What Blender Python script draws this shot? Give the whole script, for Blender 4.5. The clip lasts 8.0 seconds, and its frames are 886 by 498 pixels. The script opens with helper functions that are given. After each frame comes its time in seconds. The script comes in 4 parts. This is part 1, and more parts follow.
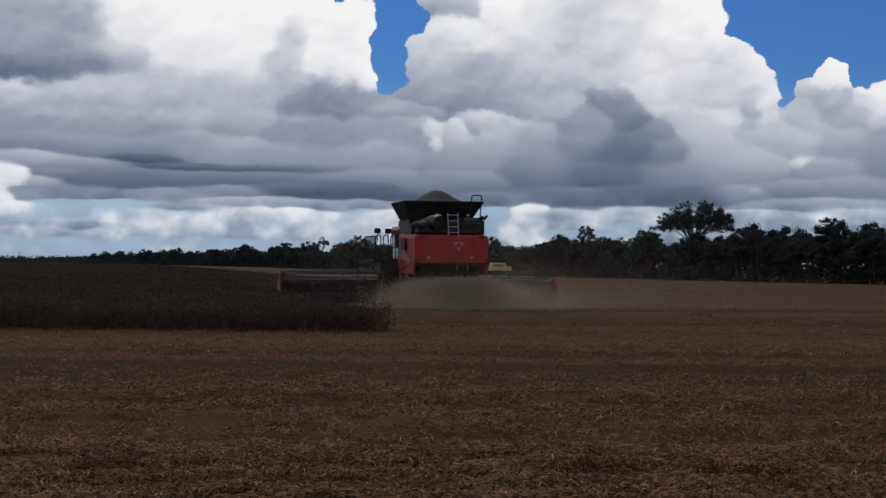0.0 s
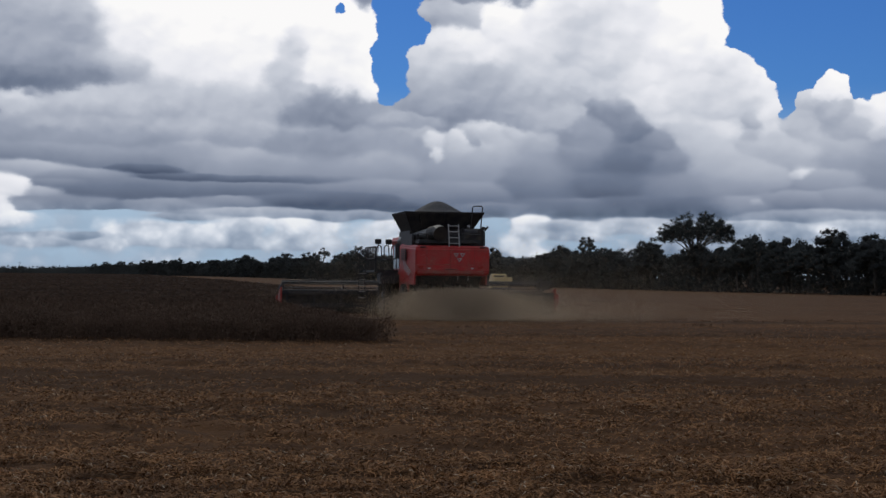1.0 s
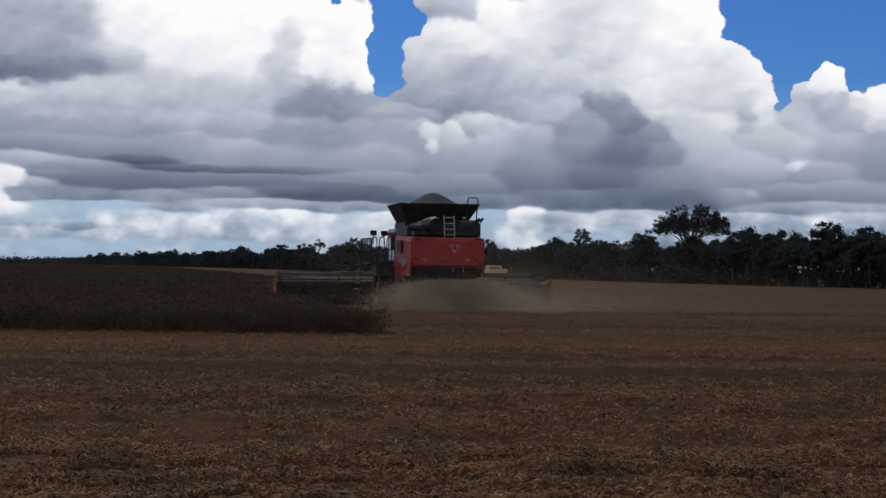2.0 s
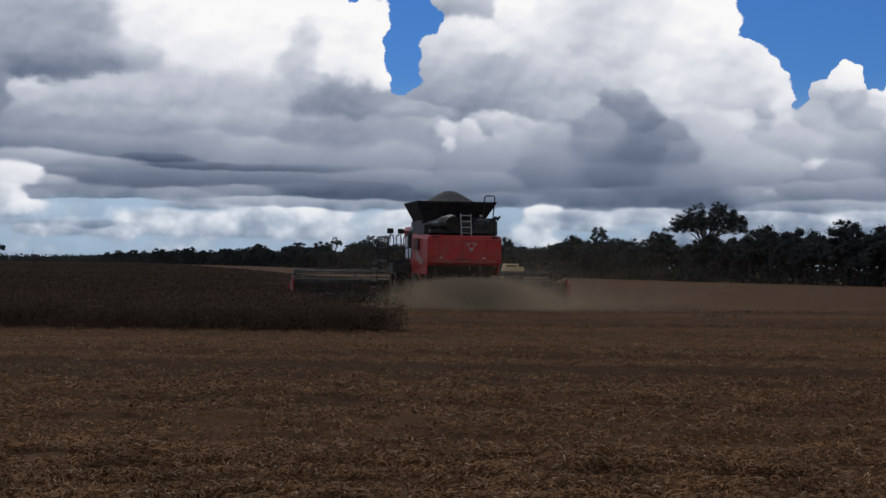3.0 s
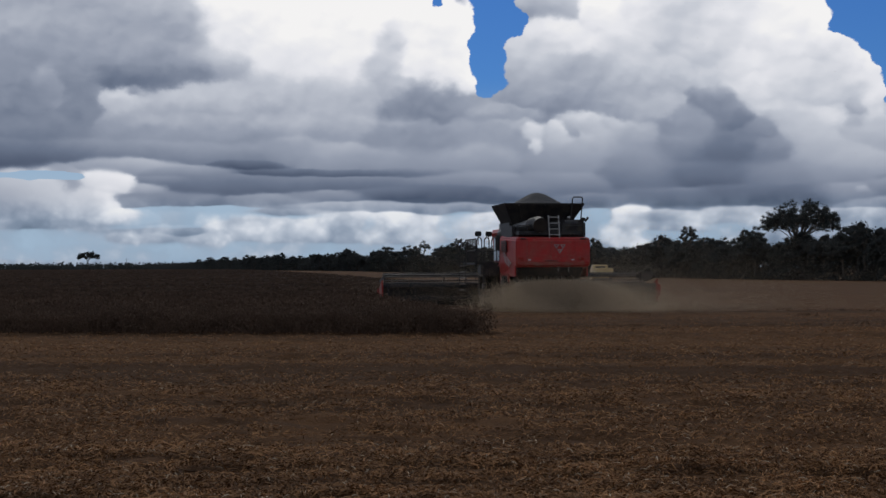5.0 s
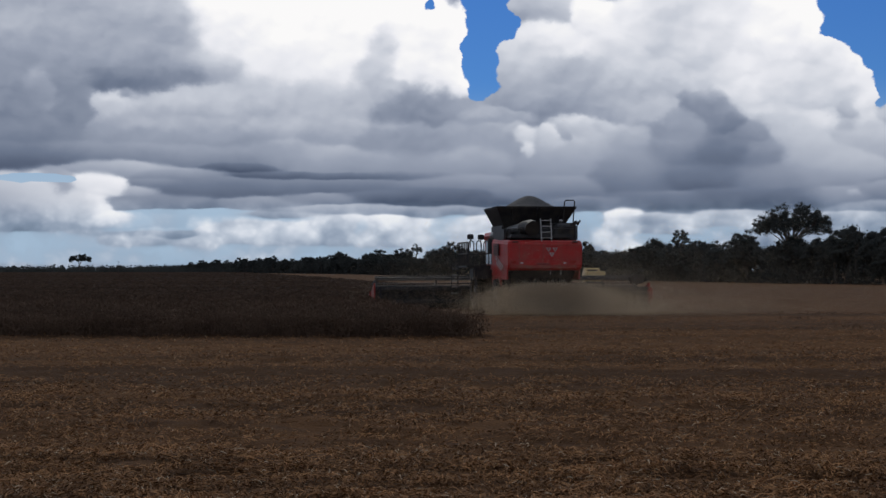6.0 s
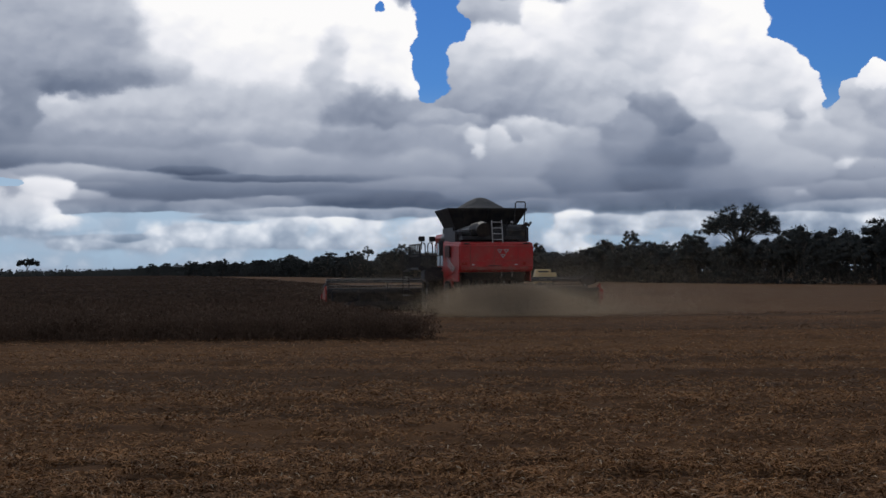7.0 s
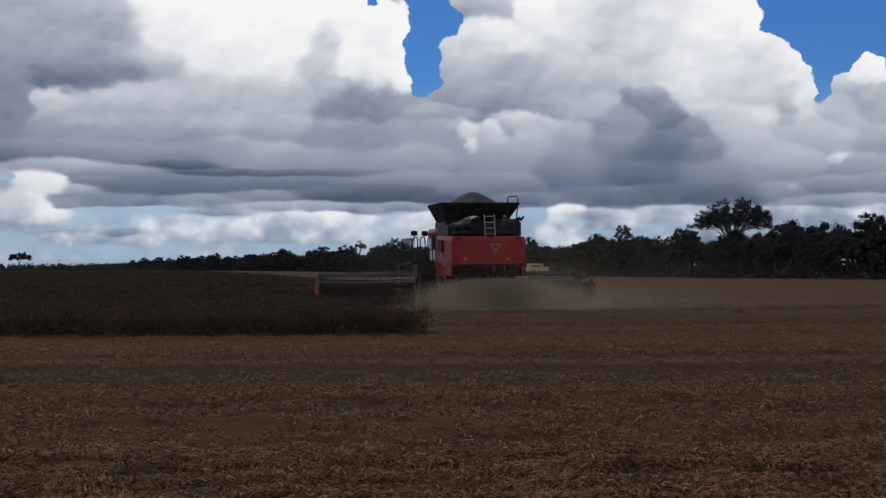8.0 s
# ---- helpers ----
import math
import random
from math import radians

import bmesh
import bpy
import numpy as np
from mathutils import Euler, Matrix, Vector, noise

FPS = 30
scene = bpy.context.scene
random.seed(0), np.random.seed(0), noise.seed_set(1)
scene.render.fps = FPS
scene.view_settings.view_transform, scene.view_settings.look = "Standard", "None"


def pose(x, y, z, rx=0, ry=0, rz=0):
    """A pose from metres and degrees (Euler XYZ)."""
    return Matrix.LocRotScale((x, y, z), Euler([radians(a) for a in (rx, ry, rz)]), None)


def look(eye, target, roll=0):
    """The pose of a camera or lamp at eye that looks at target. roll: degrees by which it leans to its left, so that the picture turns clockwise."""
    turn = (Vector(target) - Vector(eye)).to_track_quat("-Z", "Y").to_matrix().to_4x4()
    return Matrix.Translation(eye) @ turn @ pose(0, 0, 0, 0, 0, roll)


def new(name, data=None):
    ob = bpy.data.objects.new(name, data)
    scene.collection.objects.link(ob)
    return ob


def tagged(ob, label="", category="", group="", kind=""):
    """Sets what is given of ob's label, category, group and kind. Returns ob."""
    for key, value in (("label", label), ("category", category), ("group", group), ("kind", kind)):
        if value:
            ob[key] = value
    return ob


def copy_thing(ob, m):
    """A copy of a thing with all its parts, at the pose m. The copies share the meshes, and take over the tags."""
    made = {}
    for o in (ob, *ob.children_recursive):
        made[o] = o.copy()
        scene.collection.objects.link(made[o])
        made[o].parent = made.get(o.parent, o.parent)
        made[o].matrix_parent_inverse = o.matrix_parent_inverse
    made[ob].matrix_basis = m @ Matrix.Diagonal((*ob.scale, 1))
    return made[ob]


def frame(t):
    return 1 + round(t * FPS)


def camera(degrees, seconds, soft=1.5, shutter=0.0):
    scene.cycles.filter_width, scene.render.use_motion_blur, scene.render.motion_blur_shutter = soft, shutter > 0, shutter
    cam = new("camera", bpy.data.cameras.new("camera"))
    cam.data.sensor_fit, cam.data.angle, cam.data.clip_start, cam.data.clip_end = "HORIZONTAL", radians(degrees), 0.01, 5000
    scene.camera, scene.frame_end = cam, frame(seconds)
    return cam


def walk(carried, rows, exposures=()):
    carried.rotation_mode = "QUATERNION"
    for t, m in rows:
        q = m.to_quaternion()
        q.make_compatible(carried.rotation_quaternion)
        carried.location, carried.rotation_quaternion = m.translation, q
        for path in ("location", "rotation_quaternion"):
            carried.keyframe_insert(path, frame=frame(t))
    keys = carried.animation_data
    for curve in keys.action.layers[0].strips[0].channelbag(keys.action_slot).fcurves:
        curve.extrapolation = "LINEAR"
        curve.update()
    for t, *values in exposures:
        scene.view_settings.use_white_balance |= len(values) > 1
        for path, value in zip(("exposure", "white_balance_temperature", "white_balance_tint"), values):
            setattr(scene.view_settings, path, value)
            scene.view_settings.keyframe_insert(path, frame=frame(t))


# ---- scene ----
CAM_Z = 1.85
# seconds, turn to the left, tilt up, lean (degrees); the camera stands on one spot
PATH = [
    (0.0, 0.000, 0.617, 0.450), (0.5, 0.106, 0.867, 0.491), (1.0, 0.030, 1.039, 0.516), (1.5, -0.119, 0.934, 0.636),
    (1.7, -0.160, 0.830, 0.660), (2.8, 0.200, 0.620, 0.730), (3.0, 0.499, 0.628, 0.724), (3.5, 1.569, 0.476, 0.335),
    (4.0, 2.836, 0.428, 0.044), (4.5, 3.676, 0.572, -0.153), (4.7, 3.930, 0.650, -0.170), (5.8, 3.900, 0.800, -0.120),
    (6.0, 3.628, 0.837, -0.098), (6.5, 2.381, 0.879, -0.163), (7.0, 1.728, 0.908, -0.437), (7.5, 1.607, 0.770, -0.531),
    (8.0, 1.439, 0.684, -0.416),
]
cam = camera(33.56, 8.0, soft=1.5)


def aim(turn, tilt, lean):
    way = Vector((-math.sin(radians(turn)) * math.cos(radians(tilt)), math.cos(radians(turn)) * math.cos(radians(tilt)), math.sin(radians(tilt))))
    eye = Vector((0, 0, CAM_Z))
    return look(eye, eye + way * 10, lean)


walk(cam, [(t, aim(a, b, c)) for t, a, b, c in PATH], [(0.0, 0.0), (1.0, 0.1), (1.5, 0.15), (3.0, 0.09), (3.5, 0.05), (4.5, 0.0), (6.0, 0.1), (6.5, 0.16), (7.0, 0.13), (8.0, 0.05)])

# ---- sky and sun ----
# cloud masses of the evening sky: bearing and height in degrees, half widths, brightness
GREY_WEST = [
    (-19.91, 8.85, 1.76, 1.54, 0.66), (-18.15, 8.42, 1.32, 1.32, 0.64), (-16.39, 9.32, 1.54, 1.32, 0.69), (-14.63, 8.89, 1.32, 1.10, 0.68),
    (-15.95, 7.34, 1.32, 0.48, 0.52), (-13.96, 7.58, 1.10, 0.48, 0.57), (-12.20, 8.03, 0.88, 0.66, 0.74), (-18.92, 6.88, 0.48, 0.88, 0.66),
    (-19.69, 5.77, 1.32, 0.88, 0.55), (-17.71, 6.23, 0.66, 0.88, 0.55), (-20.57, 4.44, 1.98, 0.35, 0.47), (-18.59, 4.41, 1.10, 0.26, 0.51),
]
WHITE_WEST = [
    (-11.98, 9.35, 1.10, 1.10, 0.96), (-10.00, 9.37, 1.54, 1.32, 0.99), (-7.80, 8.95, 1.54, 1.32, 0.99), (-8.90, 7.84, 1.32, 0.88, 0.92),
    (-7.14, 9.61, 1.10, 0.88, 1.00), (-4.71, 9.41, 1.10, 0.99, 1.00), (-3.83, 9.42, 0.77, 0.66, 0.99), (-3.39, 8.76, 0.48, 0.88, 1.00),
    (-4.93, 8.09, 0.88, 0.66, 0.98), (-3.83, 7.55, 0.77, 0.55, 0.96), (-3.17, 7.22, 0.48, 0.40, 0.98), (-5.81, 8.74, 0.62, 0.77, 0.84),
    (-6.26, 7.86, 0.77, 0.66, 0.80), (-5.81, 7.20, 1.10, 0.48, 0.75), (-4.27, 6.77, 1.10, 0.62, 0.59), (-5.37, 6.32, 1.32, 0.55, 0.59),
    (-3.61, 6.12, 1.32, 0.44, 0.59), (-1.85, 6.02, 1.10, 0.31, 0.66),
]
MID_WEST = [
    (-13.74, 6.81, 0.66, 0.44, 0.80), (-12.42, 6.60, 1.32, 0.55, 0.75), (-10.66, 6.72, 1.32, 0.66, 0.75), (-8.46, 6.85, 1.32, 0.66, 0.80),
    (-7.14, 6.53, 0.88, 0.66, 0.76), (-16.17, 6.46, 0.77, 0.40, 0.80), (-14.85, 6.58, 0.88, 0.44, 0.76), (-15.77, 6.73, 0.31, 0.18, 0.59),
    (-15.95, 5.36, 1.76, 0.48, 0.65), (-13.30, 5.38, 1.98, 0.48, 0.65), (-10.66, 5.62, 1.54, 0.48, 0.71), (-7.80, 5.53, 1.32, 0.48, 0.69),
    (-5.81, 5.22, 1.10, 0.66, 0.63), (-4.49, 5.01, 1.32, 0.66, 0.59), (-2.51, 5.46, 1.10, 0.55, 0.69), (-1.41, 5.03, 0.88, 0.55, 0.65),
]
LOW_WEST = [
    (-15.07, 4.59, 2.42, 0.31, 0.59), (-9.78, 4.64, 0.88, 0.40, 0.65), (-8.02, 4.43, 1.32, 0.44, 0.67), (-6.26, 4.33, 1.32, 0.40, 0.65),
    (-3.61, 4.24, 1.32, 0.48, 0.65), (-2.07, 4.37, 0.88, 0.44, 0.67), (-12.86, 4.39, 1.76, 0.26, 0.57), (-11.76, 3.96, 0.99, 0.15, 0.41),
    (-10.00, 3.71, 1.54, 0.11, 0.43), (-7.36, 3.66, 1.76, 0.11, 0.46), (-4.71, 3.69, 1.32, 0.13, 0.51), (-15.95, 3.93, 1.32, 0.22, 0.69),
    (-13.74, 3.72, 1.32, 0.18, 0.59),
]
BASE_WEST = [
    (-12.86, 3.18, 1.76, 0.31, 0.48), (-10.00, 3.25, 1.54, 0.26, 0.49), (-7.36, 3.27, 1.76, 0.22, 0.50), (-14.63, 3.39, 0.66, 0.18, 0.55),
    (-3.17, 3.48, 1.32, 0.22, 0.59), (-4.05, 2.85, 1.98, 0.24, 0.40), (-2.07, 2.71, 0.88, 0.20, 0.40), (-6.26, 2.90, 1.32, 0.18, 0.47),
    (-8.46, 2.82, 1.32, 0.18, 0.57), (-10.66, 2.65, 1.32, 0.18, 0.59), (-15.07, 2.72, 1.10, 0.22, 0.55), (-13.30, 2.69, 0.88, 0.18, 0.53),
    (-7.36, 2.39, 2.42, 0.13, 0.65), (-2.95, 2.33, 1.76, 0.13, 0.59), (-10.00, 2.19, 1.10, 0.11, 0.61), (-16.83, 3.04, 0.35, 0.13, 0.90),
]
PUFFS_WEST = [
    (-16.72, 3.26, 0.66, 0.35, 0.89), (-16.94, 2.60, 0.40, 0.44, 0.90), (-16.28, 2.01, 0.62, 0.20, 0.87), (-17.49, 2.26, 0.55, 0.55, 0.79),
    (-18.92, 2.47, 0.44, 0.66, 0.75), (-20.13, 2.46, 0.55, 0.66, 0.70), (-15.29, 3.05, 0.55, 0.18, 0.69), (-15.84, 2.61, 0.48, 0.18, 0.61),
    (-12.75, 1.31, 0.35, 0.40, 0.85), (-13.08, 0.98, 0.66, 0.26, 0.79), (-13.96, 1.41, 1.32, 0.11, 0.61), (-14.85, 1.18, 0.66, 0.22, 0.73),
    (-15.95, 1.13, 0.44, 0.18, 0.75), (-19.47, 1.70, 1.76, 0.13, 0.61),
]
PUFFS_MID = [
    (-11.54, 1.76, 0.66, 0.26, 0.82), (-11.10, 1.43, 0.77, 0.29, 0.75), (-9.78, 1.62, 0.53, 0.26, 0.80), (-10.00, 1.22, 0.88, 0.22, 0.70),
    (-8.46, 1.67, 0.66, 0.33, 0.77), (-7.58, 1.79, 0.48, 0.29, 0.79), (-8.02, 1.24, 0.88, 0.22, 0.70), (-5.81, 1.87, 0.57, 0.20, 0.88),
    (-4.93, 1.59, 0.66, 0.24, 0.85), (-6.26, 1.47, 0.55, 0.26, 0.75), (-4.49, 1.37, 0.44, 0.18, 0.82), (-5.37, 1.08, 1.32, 0.18, 0.70),
    (-2.73, 1.54, 0.55, 0.31, 0.82), (-1.85, 1.73, 0.53, 0.35, 0.88), (-2.07, 1.17, 0.88, 0.20, 0.75),
]
PUFFS_EAST = [
    (3.33, 1.66, 0.44, 0.48, 0.88), (4.43, 1.93, 1.10, 0.13, 0.67), (4.98, 1.60, 0.88, 0.20, 0.73), (6.08, 1.83, 1.32, 0.15, 0.69),
    (7.62, 1.95, 0.88, 0.20, 0.71), (12.03, 1.95, 1.32, 0.13, 0.67), (14.45, 1.85, 0.88, 0.15, 0.78), (15.77, 2.04, 1.10, 0.18, 0.70),
    (11.85, 2.89, 0.22, 0.11, 0.68),
]
WHITE_EAST = [
    (-0.31, 8.68, 0.77, 0.55, 0.85), (0.35, 9.01, 0.88, 0.55, 0.91), (0.24, 9.94, 0.99, 0.40, 0.72), (2.00, 9.80, 0.66, 0.44, 0.97),
    (2.56, 9.25, 0.88, 0.62, 0.93), (3.88, 9.48, 0.88, 0.66, 0.91), (1.45, 8.47, 0.88, 0.48, 0.88), (3.22, 8.37, 1.10, 0.62, 0.84),
    (4.98, 9.27, 0.88, 0.88, 0.84), (5.86, 9.94, 1.10, 0.66, 0.86), (6.08, 8.62, 1.10, 0.66, 0.84), (7.62, 9.73, 0.88, 0.88, 0.89),
    (9.38, 9.85, 0.99, 0.88, 0.99), (10.04, 9.31, 0.62, 0.66, 0.97), (8.28, 8.85, 0.99, 0.66, 0.93), (7.40, 7.97, 0.99, 0.55, 0.90),
    (9.16, 8.31, 0.88, 0.44, 0.94),
]
EDGE_EAST = [
    (10.70, 8.32, 0.77, 0.48, 0.92), (11.59, 7.67, 0.62, 0.48, 0.91), (12.25, 7.12, 0.48, 0.62, 0.90), (12.47, 6.24, 0.44, 0.55, 0.87),
    (8.28, 6.87, 0.88, 0.62, 0.86), (9.38, 6.88, 1.10, 0.66, 0.83), (10.48, 6.78, 0.88, 0.66, 0.82), (8.94, 6.00, 0.99, 0.44, 0.81),
    (10.04, 5.56, 0.99, 0.48, 0.81), (11.37, 6.90, 0.66, 0.66, 0.82), (12.03, 5.36, 0.66, 0.48, 0.77), (12.91, 4.93, 0.62, 0.48, 0.75),
    (11.81, 6.02, 0.40, 0.35, 0.69), (11.70, 5.58, 0.35, 0.22, 0.71),
]
SHADE_EAST = [
    (-0.09, 7.69, 1.10, 0.55, 0.75), (1.67, 7.48, 1.32, 0.62, 0.71), (3.44, 7.27, 1.32, 0.62, 0.75), (4.98, 7.29, 0.99, 0.66, 0.79),
    (-0.09, 6.70, 1.10, 0.40, 0.67), (1.45, 6.60, 0.99, 0.48, 0.65), (3.00, 6.39, 0.88, 0.48, 0.69), (4.32, 6.29, 0.77, 0.48, 0.75),
    (1.45, 5.83, 0.48, 0.35, 0.80), (1.89, 5.50, 0.44, 0.35, 0.78), (2.56, 5.61, 0.44, 0.22, 0.77), (-0.53, 5.15, 0.40, 0.26, 0.82),
    (-0.35, 4.71, 0.22, 0.26, 0.82), (0.57, 5.05, 0.40, 0.31, 0.77), (1.01, 5.38, 0.18, 0.26, 0.68), (2.11, 4.84, 1.10, 0.44, 0.73),
    (0.79, 4.28, 1.10, 0.48, 0.65), (3.44, 5.07, 0.88, 0.48, 0.69), (3.88, 4.30, 1.10, 0.55, 0.60),
]
DARK_EAST = [
    (5.97, 6.63, 0.40, 0.31, 0.63), (6.63, 6.20, 0.66, 0.44, 0.57), (7.18, 5.65, 0.77, 0.48, 0.53), (8.28, 5.22, 0.55, 0.35, 0.59),
    (5.42, 5.53, 0.88, 0.48, 0.60), (5.20, 4.64, 1.10, 0.55, 0.55), (6.96, 4.55, 1.32, 0.55, 0.49), (8.50, 4.34, 0.99, 0.48, 0.55),
    (6.08, 3.66, 1.76, 0.44, 0.48), (3.88, 3.53, 1.32, 0.44, 0.53), (8.72, 3.57, 1.32, 0.48, 0.57), (10.48, 4.47, 0.99, 0.55, 0.72),
    (10.70, 3.70, 0.99, 0.40, 0.64), (12.03, 4.04, 0.88, 0.40, 0.70),
]
BASE_EAST = [
    (7.62, 2.79, 1.32, 0.26, 0.45), (9.38, 2.81, 1.32, 0.26, 0.44), (4.76, 2.77, 1.98, 0.22, 0.47), (2.56, 2.64, 1.32, 0.18, 0.51),
    (11.15, 2.82, 0.88, 0.22, 0.59), (0.79, 3.29, 1.32, 0.31, 0.56), (-0.53, 3.06, 0.88, 0.26, 0.54), (13.57, 2.95, 1.10, 0.26, 0.58),
    (15.77, 2.97, 1.32, 0.31, 0.58), (14.67, 2.41, 1.76, 0.18, 0.64),
]
FAR_EAST = [
    (14.67, 7.25, 0.40, 0.30, 0.96), (14.67, 6.85, 0.50, 0.22, 0.90), (13.79, 6.60, 0.48, 0.35, 0.78), (14.67, 6.26, 0.66, 0.44, 0.72),
    (13.79, 5.81, 0.55, 0.55, 0.76), (15.99, 6.29, 0.48, 0.31, 0.86), (16.76, 6.18, 0.48, 0.44, 0.90), (16.65, 5.73, 0.44, 0.40, 0.82),
    (15.55, 5.72, 0.66, 0.44, 0.71), (15.33, 4.72, 0.99, 0.55, 0.68), (16.87, 4.30, 0.88, 0.66, 0.62), (13.57, 4.60, 0.62, 0.44, 0.72),
    (13.74, 4.05, 0.30, 0.20, 0.86), (13.39, 3.92, 0.26, 0.11, 0.76), (14.67, 3.84, 0.88, 0.31, 0.66), (18.85, 5.63, 1.32, 1.10, 0.73),
]
BLUE_GAPS = [
    (-1.85, 9.65, 0.84, 0.77, 0.00), (-2.47, 8.44, 0.35, 0.48, 0.00), (-2.07, 7.89, 0.57, 0.57, 0.00), (-2.29, 7.12, 0.35, 0.31, 0.00),
    (-1.08, 9.44, 0.31, 0.40, 0.00), (-4.27, 10.21, 0.22, 0.18, 0.00), (12.03, 9.76, 0.99, 0.88, 0.00), (13.57, 9.12, 1.32, 0.99, 0.00),
    (15.33, 9.57, 1.32, 1.10, 0.00), (16.65, 8.48, 0.88, 0.99, 0.00), (12.91, 7.79, 0.44, 0.66, 0.00), (13.24, 6.69, 0.24, 0.62, 0.00),
    (15.77, 7.35, 0.40, 0.44, 0.00), (13.75, 7.55, 0.45, 0.45, 0.00), (11.37, 9.21, 0.31, 0.44, 0.00), (18.85, 8.72, 1.54, 1.32, 0.00),
]
PALE_GAPS = [
    (-14.85, 1.95, 1.54, 0.31, 0.00), (-12.20, 2.08, 1.32, 0.24, 0.00), (-6.92, 1.62, 0.26, 0.26, 0.00), (-3.17, 1.83, 0.48, 0.26, 0.00),
    (-3.61, 1.34, 0.40, 0.26, 0.00), (-10.66, 0.82, 4.41, 0.18, 0.00), (-15.07, 0.70, 2.64, 0.20, 0.00), (-4.49, 0.82, 1.76, 0.15, 0.00),
    (4.54, 1.27, 1.32, 0.15, 0.00), (6.96, 1.57, 1.10, 0.15, 0.00), (-19.03, 3.45, 1.10, 0.11, 0.00), (-19.91, 1.14, 1.76, 0.26, 0.00),
    (-13.74, 1.74, 0.88, 0.18, 0.00), (-9.12, 2.00, 0.88, 0.11, 0.00), (-18.59, 0.71, 2.20, 0.20, 0.00), (2.11, 1.87, 0.44, 0.22, 0.00),
]
PUFFS = [*GREY_WEST, *WHITE_WEST, *MID_WEST, *LOW_WEST, *BASE_WEST, *PUFFS_WEST, *PUFFS_MID, *PUFFS_EAST, *WHITE_EAST, *EDGE_EAST, *SHADE_EAST, *DARK_EAST, *BASE_EAST, *FAR_EAST, *BLUE_GAPS, *PALE_GAPS]

SUN_AZ, SUN_EL = -16.0, 42.0  # bearing from straight ahead, height


def lin(*c):
    return [((v / 255 + 0.055) / 1.055) ** 2.4 if v > 10 else v / 255 / 12.92 for v in c]


class Nodes:
    """Short hand for a node tree."""

    def __init__(self, tree):
        self.tree = tree
        tree.nodes.clear()

    def add(self, kind, operation=None, interpolation_type=None, blend_type=None, use_clamp=False):
        n = self.tree.nodes.new(kind)
        if operation:
            n.operation = operation
        if use_clamp:
            n.use_clamp = True
        if interpolation_type:
            n.interpolation_type = interpolation_type
        if blend_type:
            n.data_type, n.blend_type = "RGBA", blend_type
        return n

    def put(self, socket, value):
        if isinstance(value, bpy.types.NodeSocket):
            self.tree.links.new(value, socket)
        elif value is not None:
            socket.default_value = value

    def math(self, op, a, b=None, c=None, clamp=False):
        n = self.add("ShaderNodeMath", operation=op, use_clamp=clamp)
        for s, v in zip(n.inputs, (a, b, c)):
            self.put(s, v)
        return n.outputs[0]

    def vec(self, op, a, b=None, c=None):
        n = self.add("ShaderNodeVectorMath", operation=op)
        for s, v in zip(n.inputs, (a, b, c)):
            self.put(s, v)
        return n.outputs["Value"] if op in ("LENGTH", "DOT_PRODUCT", "DISTANCE") else n.outputs[0]

    def noise(self, vector, scale, detail=4, rough=0.55, color=False):
        n = self.add("ShaderNodeTexNoise")
        self.put(n.inputs["Vector"], vector)
        n.inputs["Scale"].default_value, n.inputs["Detail"].default_value, n.inputs["Roughness"].default_value = scale, detail, rough
        return n.outputs["Color" if color else "Fac"]

    def cells(self, vector, scale, detail=2.0, rough=0.5):
        """Rounded heads, 1 at their middles."""
        n = self.add("ShaderNodeTexVoronoi")
        n.feature, n.normalize = "SMOOTH_F1", True
        self.put(n.inputs["Vector"], vector)
        for key, value in (("Scale", scale), ("Detail", detail), ("Roughness", rough), ("Smoothness", 0.7), ("Lacunarity", 2.1)):
            n.inputs[key].default_value = value
        return self.math("SUBTRACT", 1.0, n.outputs["Distance"])

    def ramp(self, fac, stops):
        n = self.add("ShaderNodeValToRGB")
        self.put(n.inputs[0], fac)
        el = n.color_ramp.elements
        while len(el) < len(stops):
            el.new(0.5)
        for e, (p, c) in zip(el, stops):
            e.position = p
            e.color = (c, c, c, 1) if isinstance(c, (int, float)) else (*c, 1)
        return n.outputs[0]

    def smooth(self, value, lo, hi, a=0.0, b=1.0):
        n = self.add("ShaderNodeMapRange", interpolation_type="SMOOTHSTEP")
        for s, v in zip(n.inputs, (value, lo, hi, a, b)):
            self.put(s, v)
        return n.outputs[0]

    def mix(self, fac, a, b, mode="MIX"):
        n = self.add("ShaderNodeMix", blend_type=mode)
        for s, v in zip((n.inputs[0], n.inputs[6], n.inputs[7]), (fac, a, b)):
            self.put(s, (*v, 1) if isinstance(v, (list, tuple)) and len(v) == 3 else v)
        return n.outputs[2]


world = bpy.data.worlds.new("sky")
scene.world = world
world.use_nodes = True
w = Nodes(world.node_tree)
at = w.add("ShaderNodeTexCoord").outputs["Generated"]
sep = w.add("ShaderNodeSeparateXYZ")
w.put(sep.inputs[0], at)
az = w.math("DEGREES", w.math("ARCTAN2", sep.outputs[0], sep.outputs[1]))
el = w.math("DEGREES", w.math("ARCSINE", sep.outputs[2]))
comb = w.add("ShaderNodeCombineXYZ")
w.put(comb.inputs[0], az), w.put(comb.inputs[1], el)
P = comb.outputs[0]
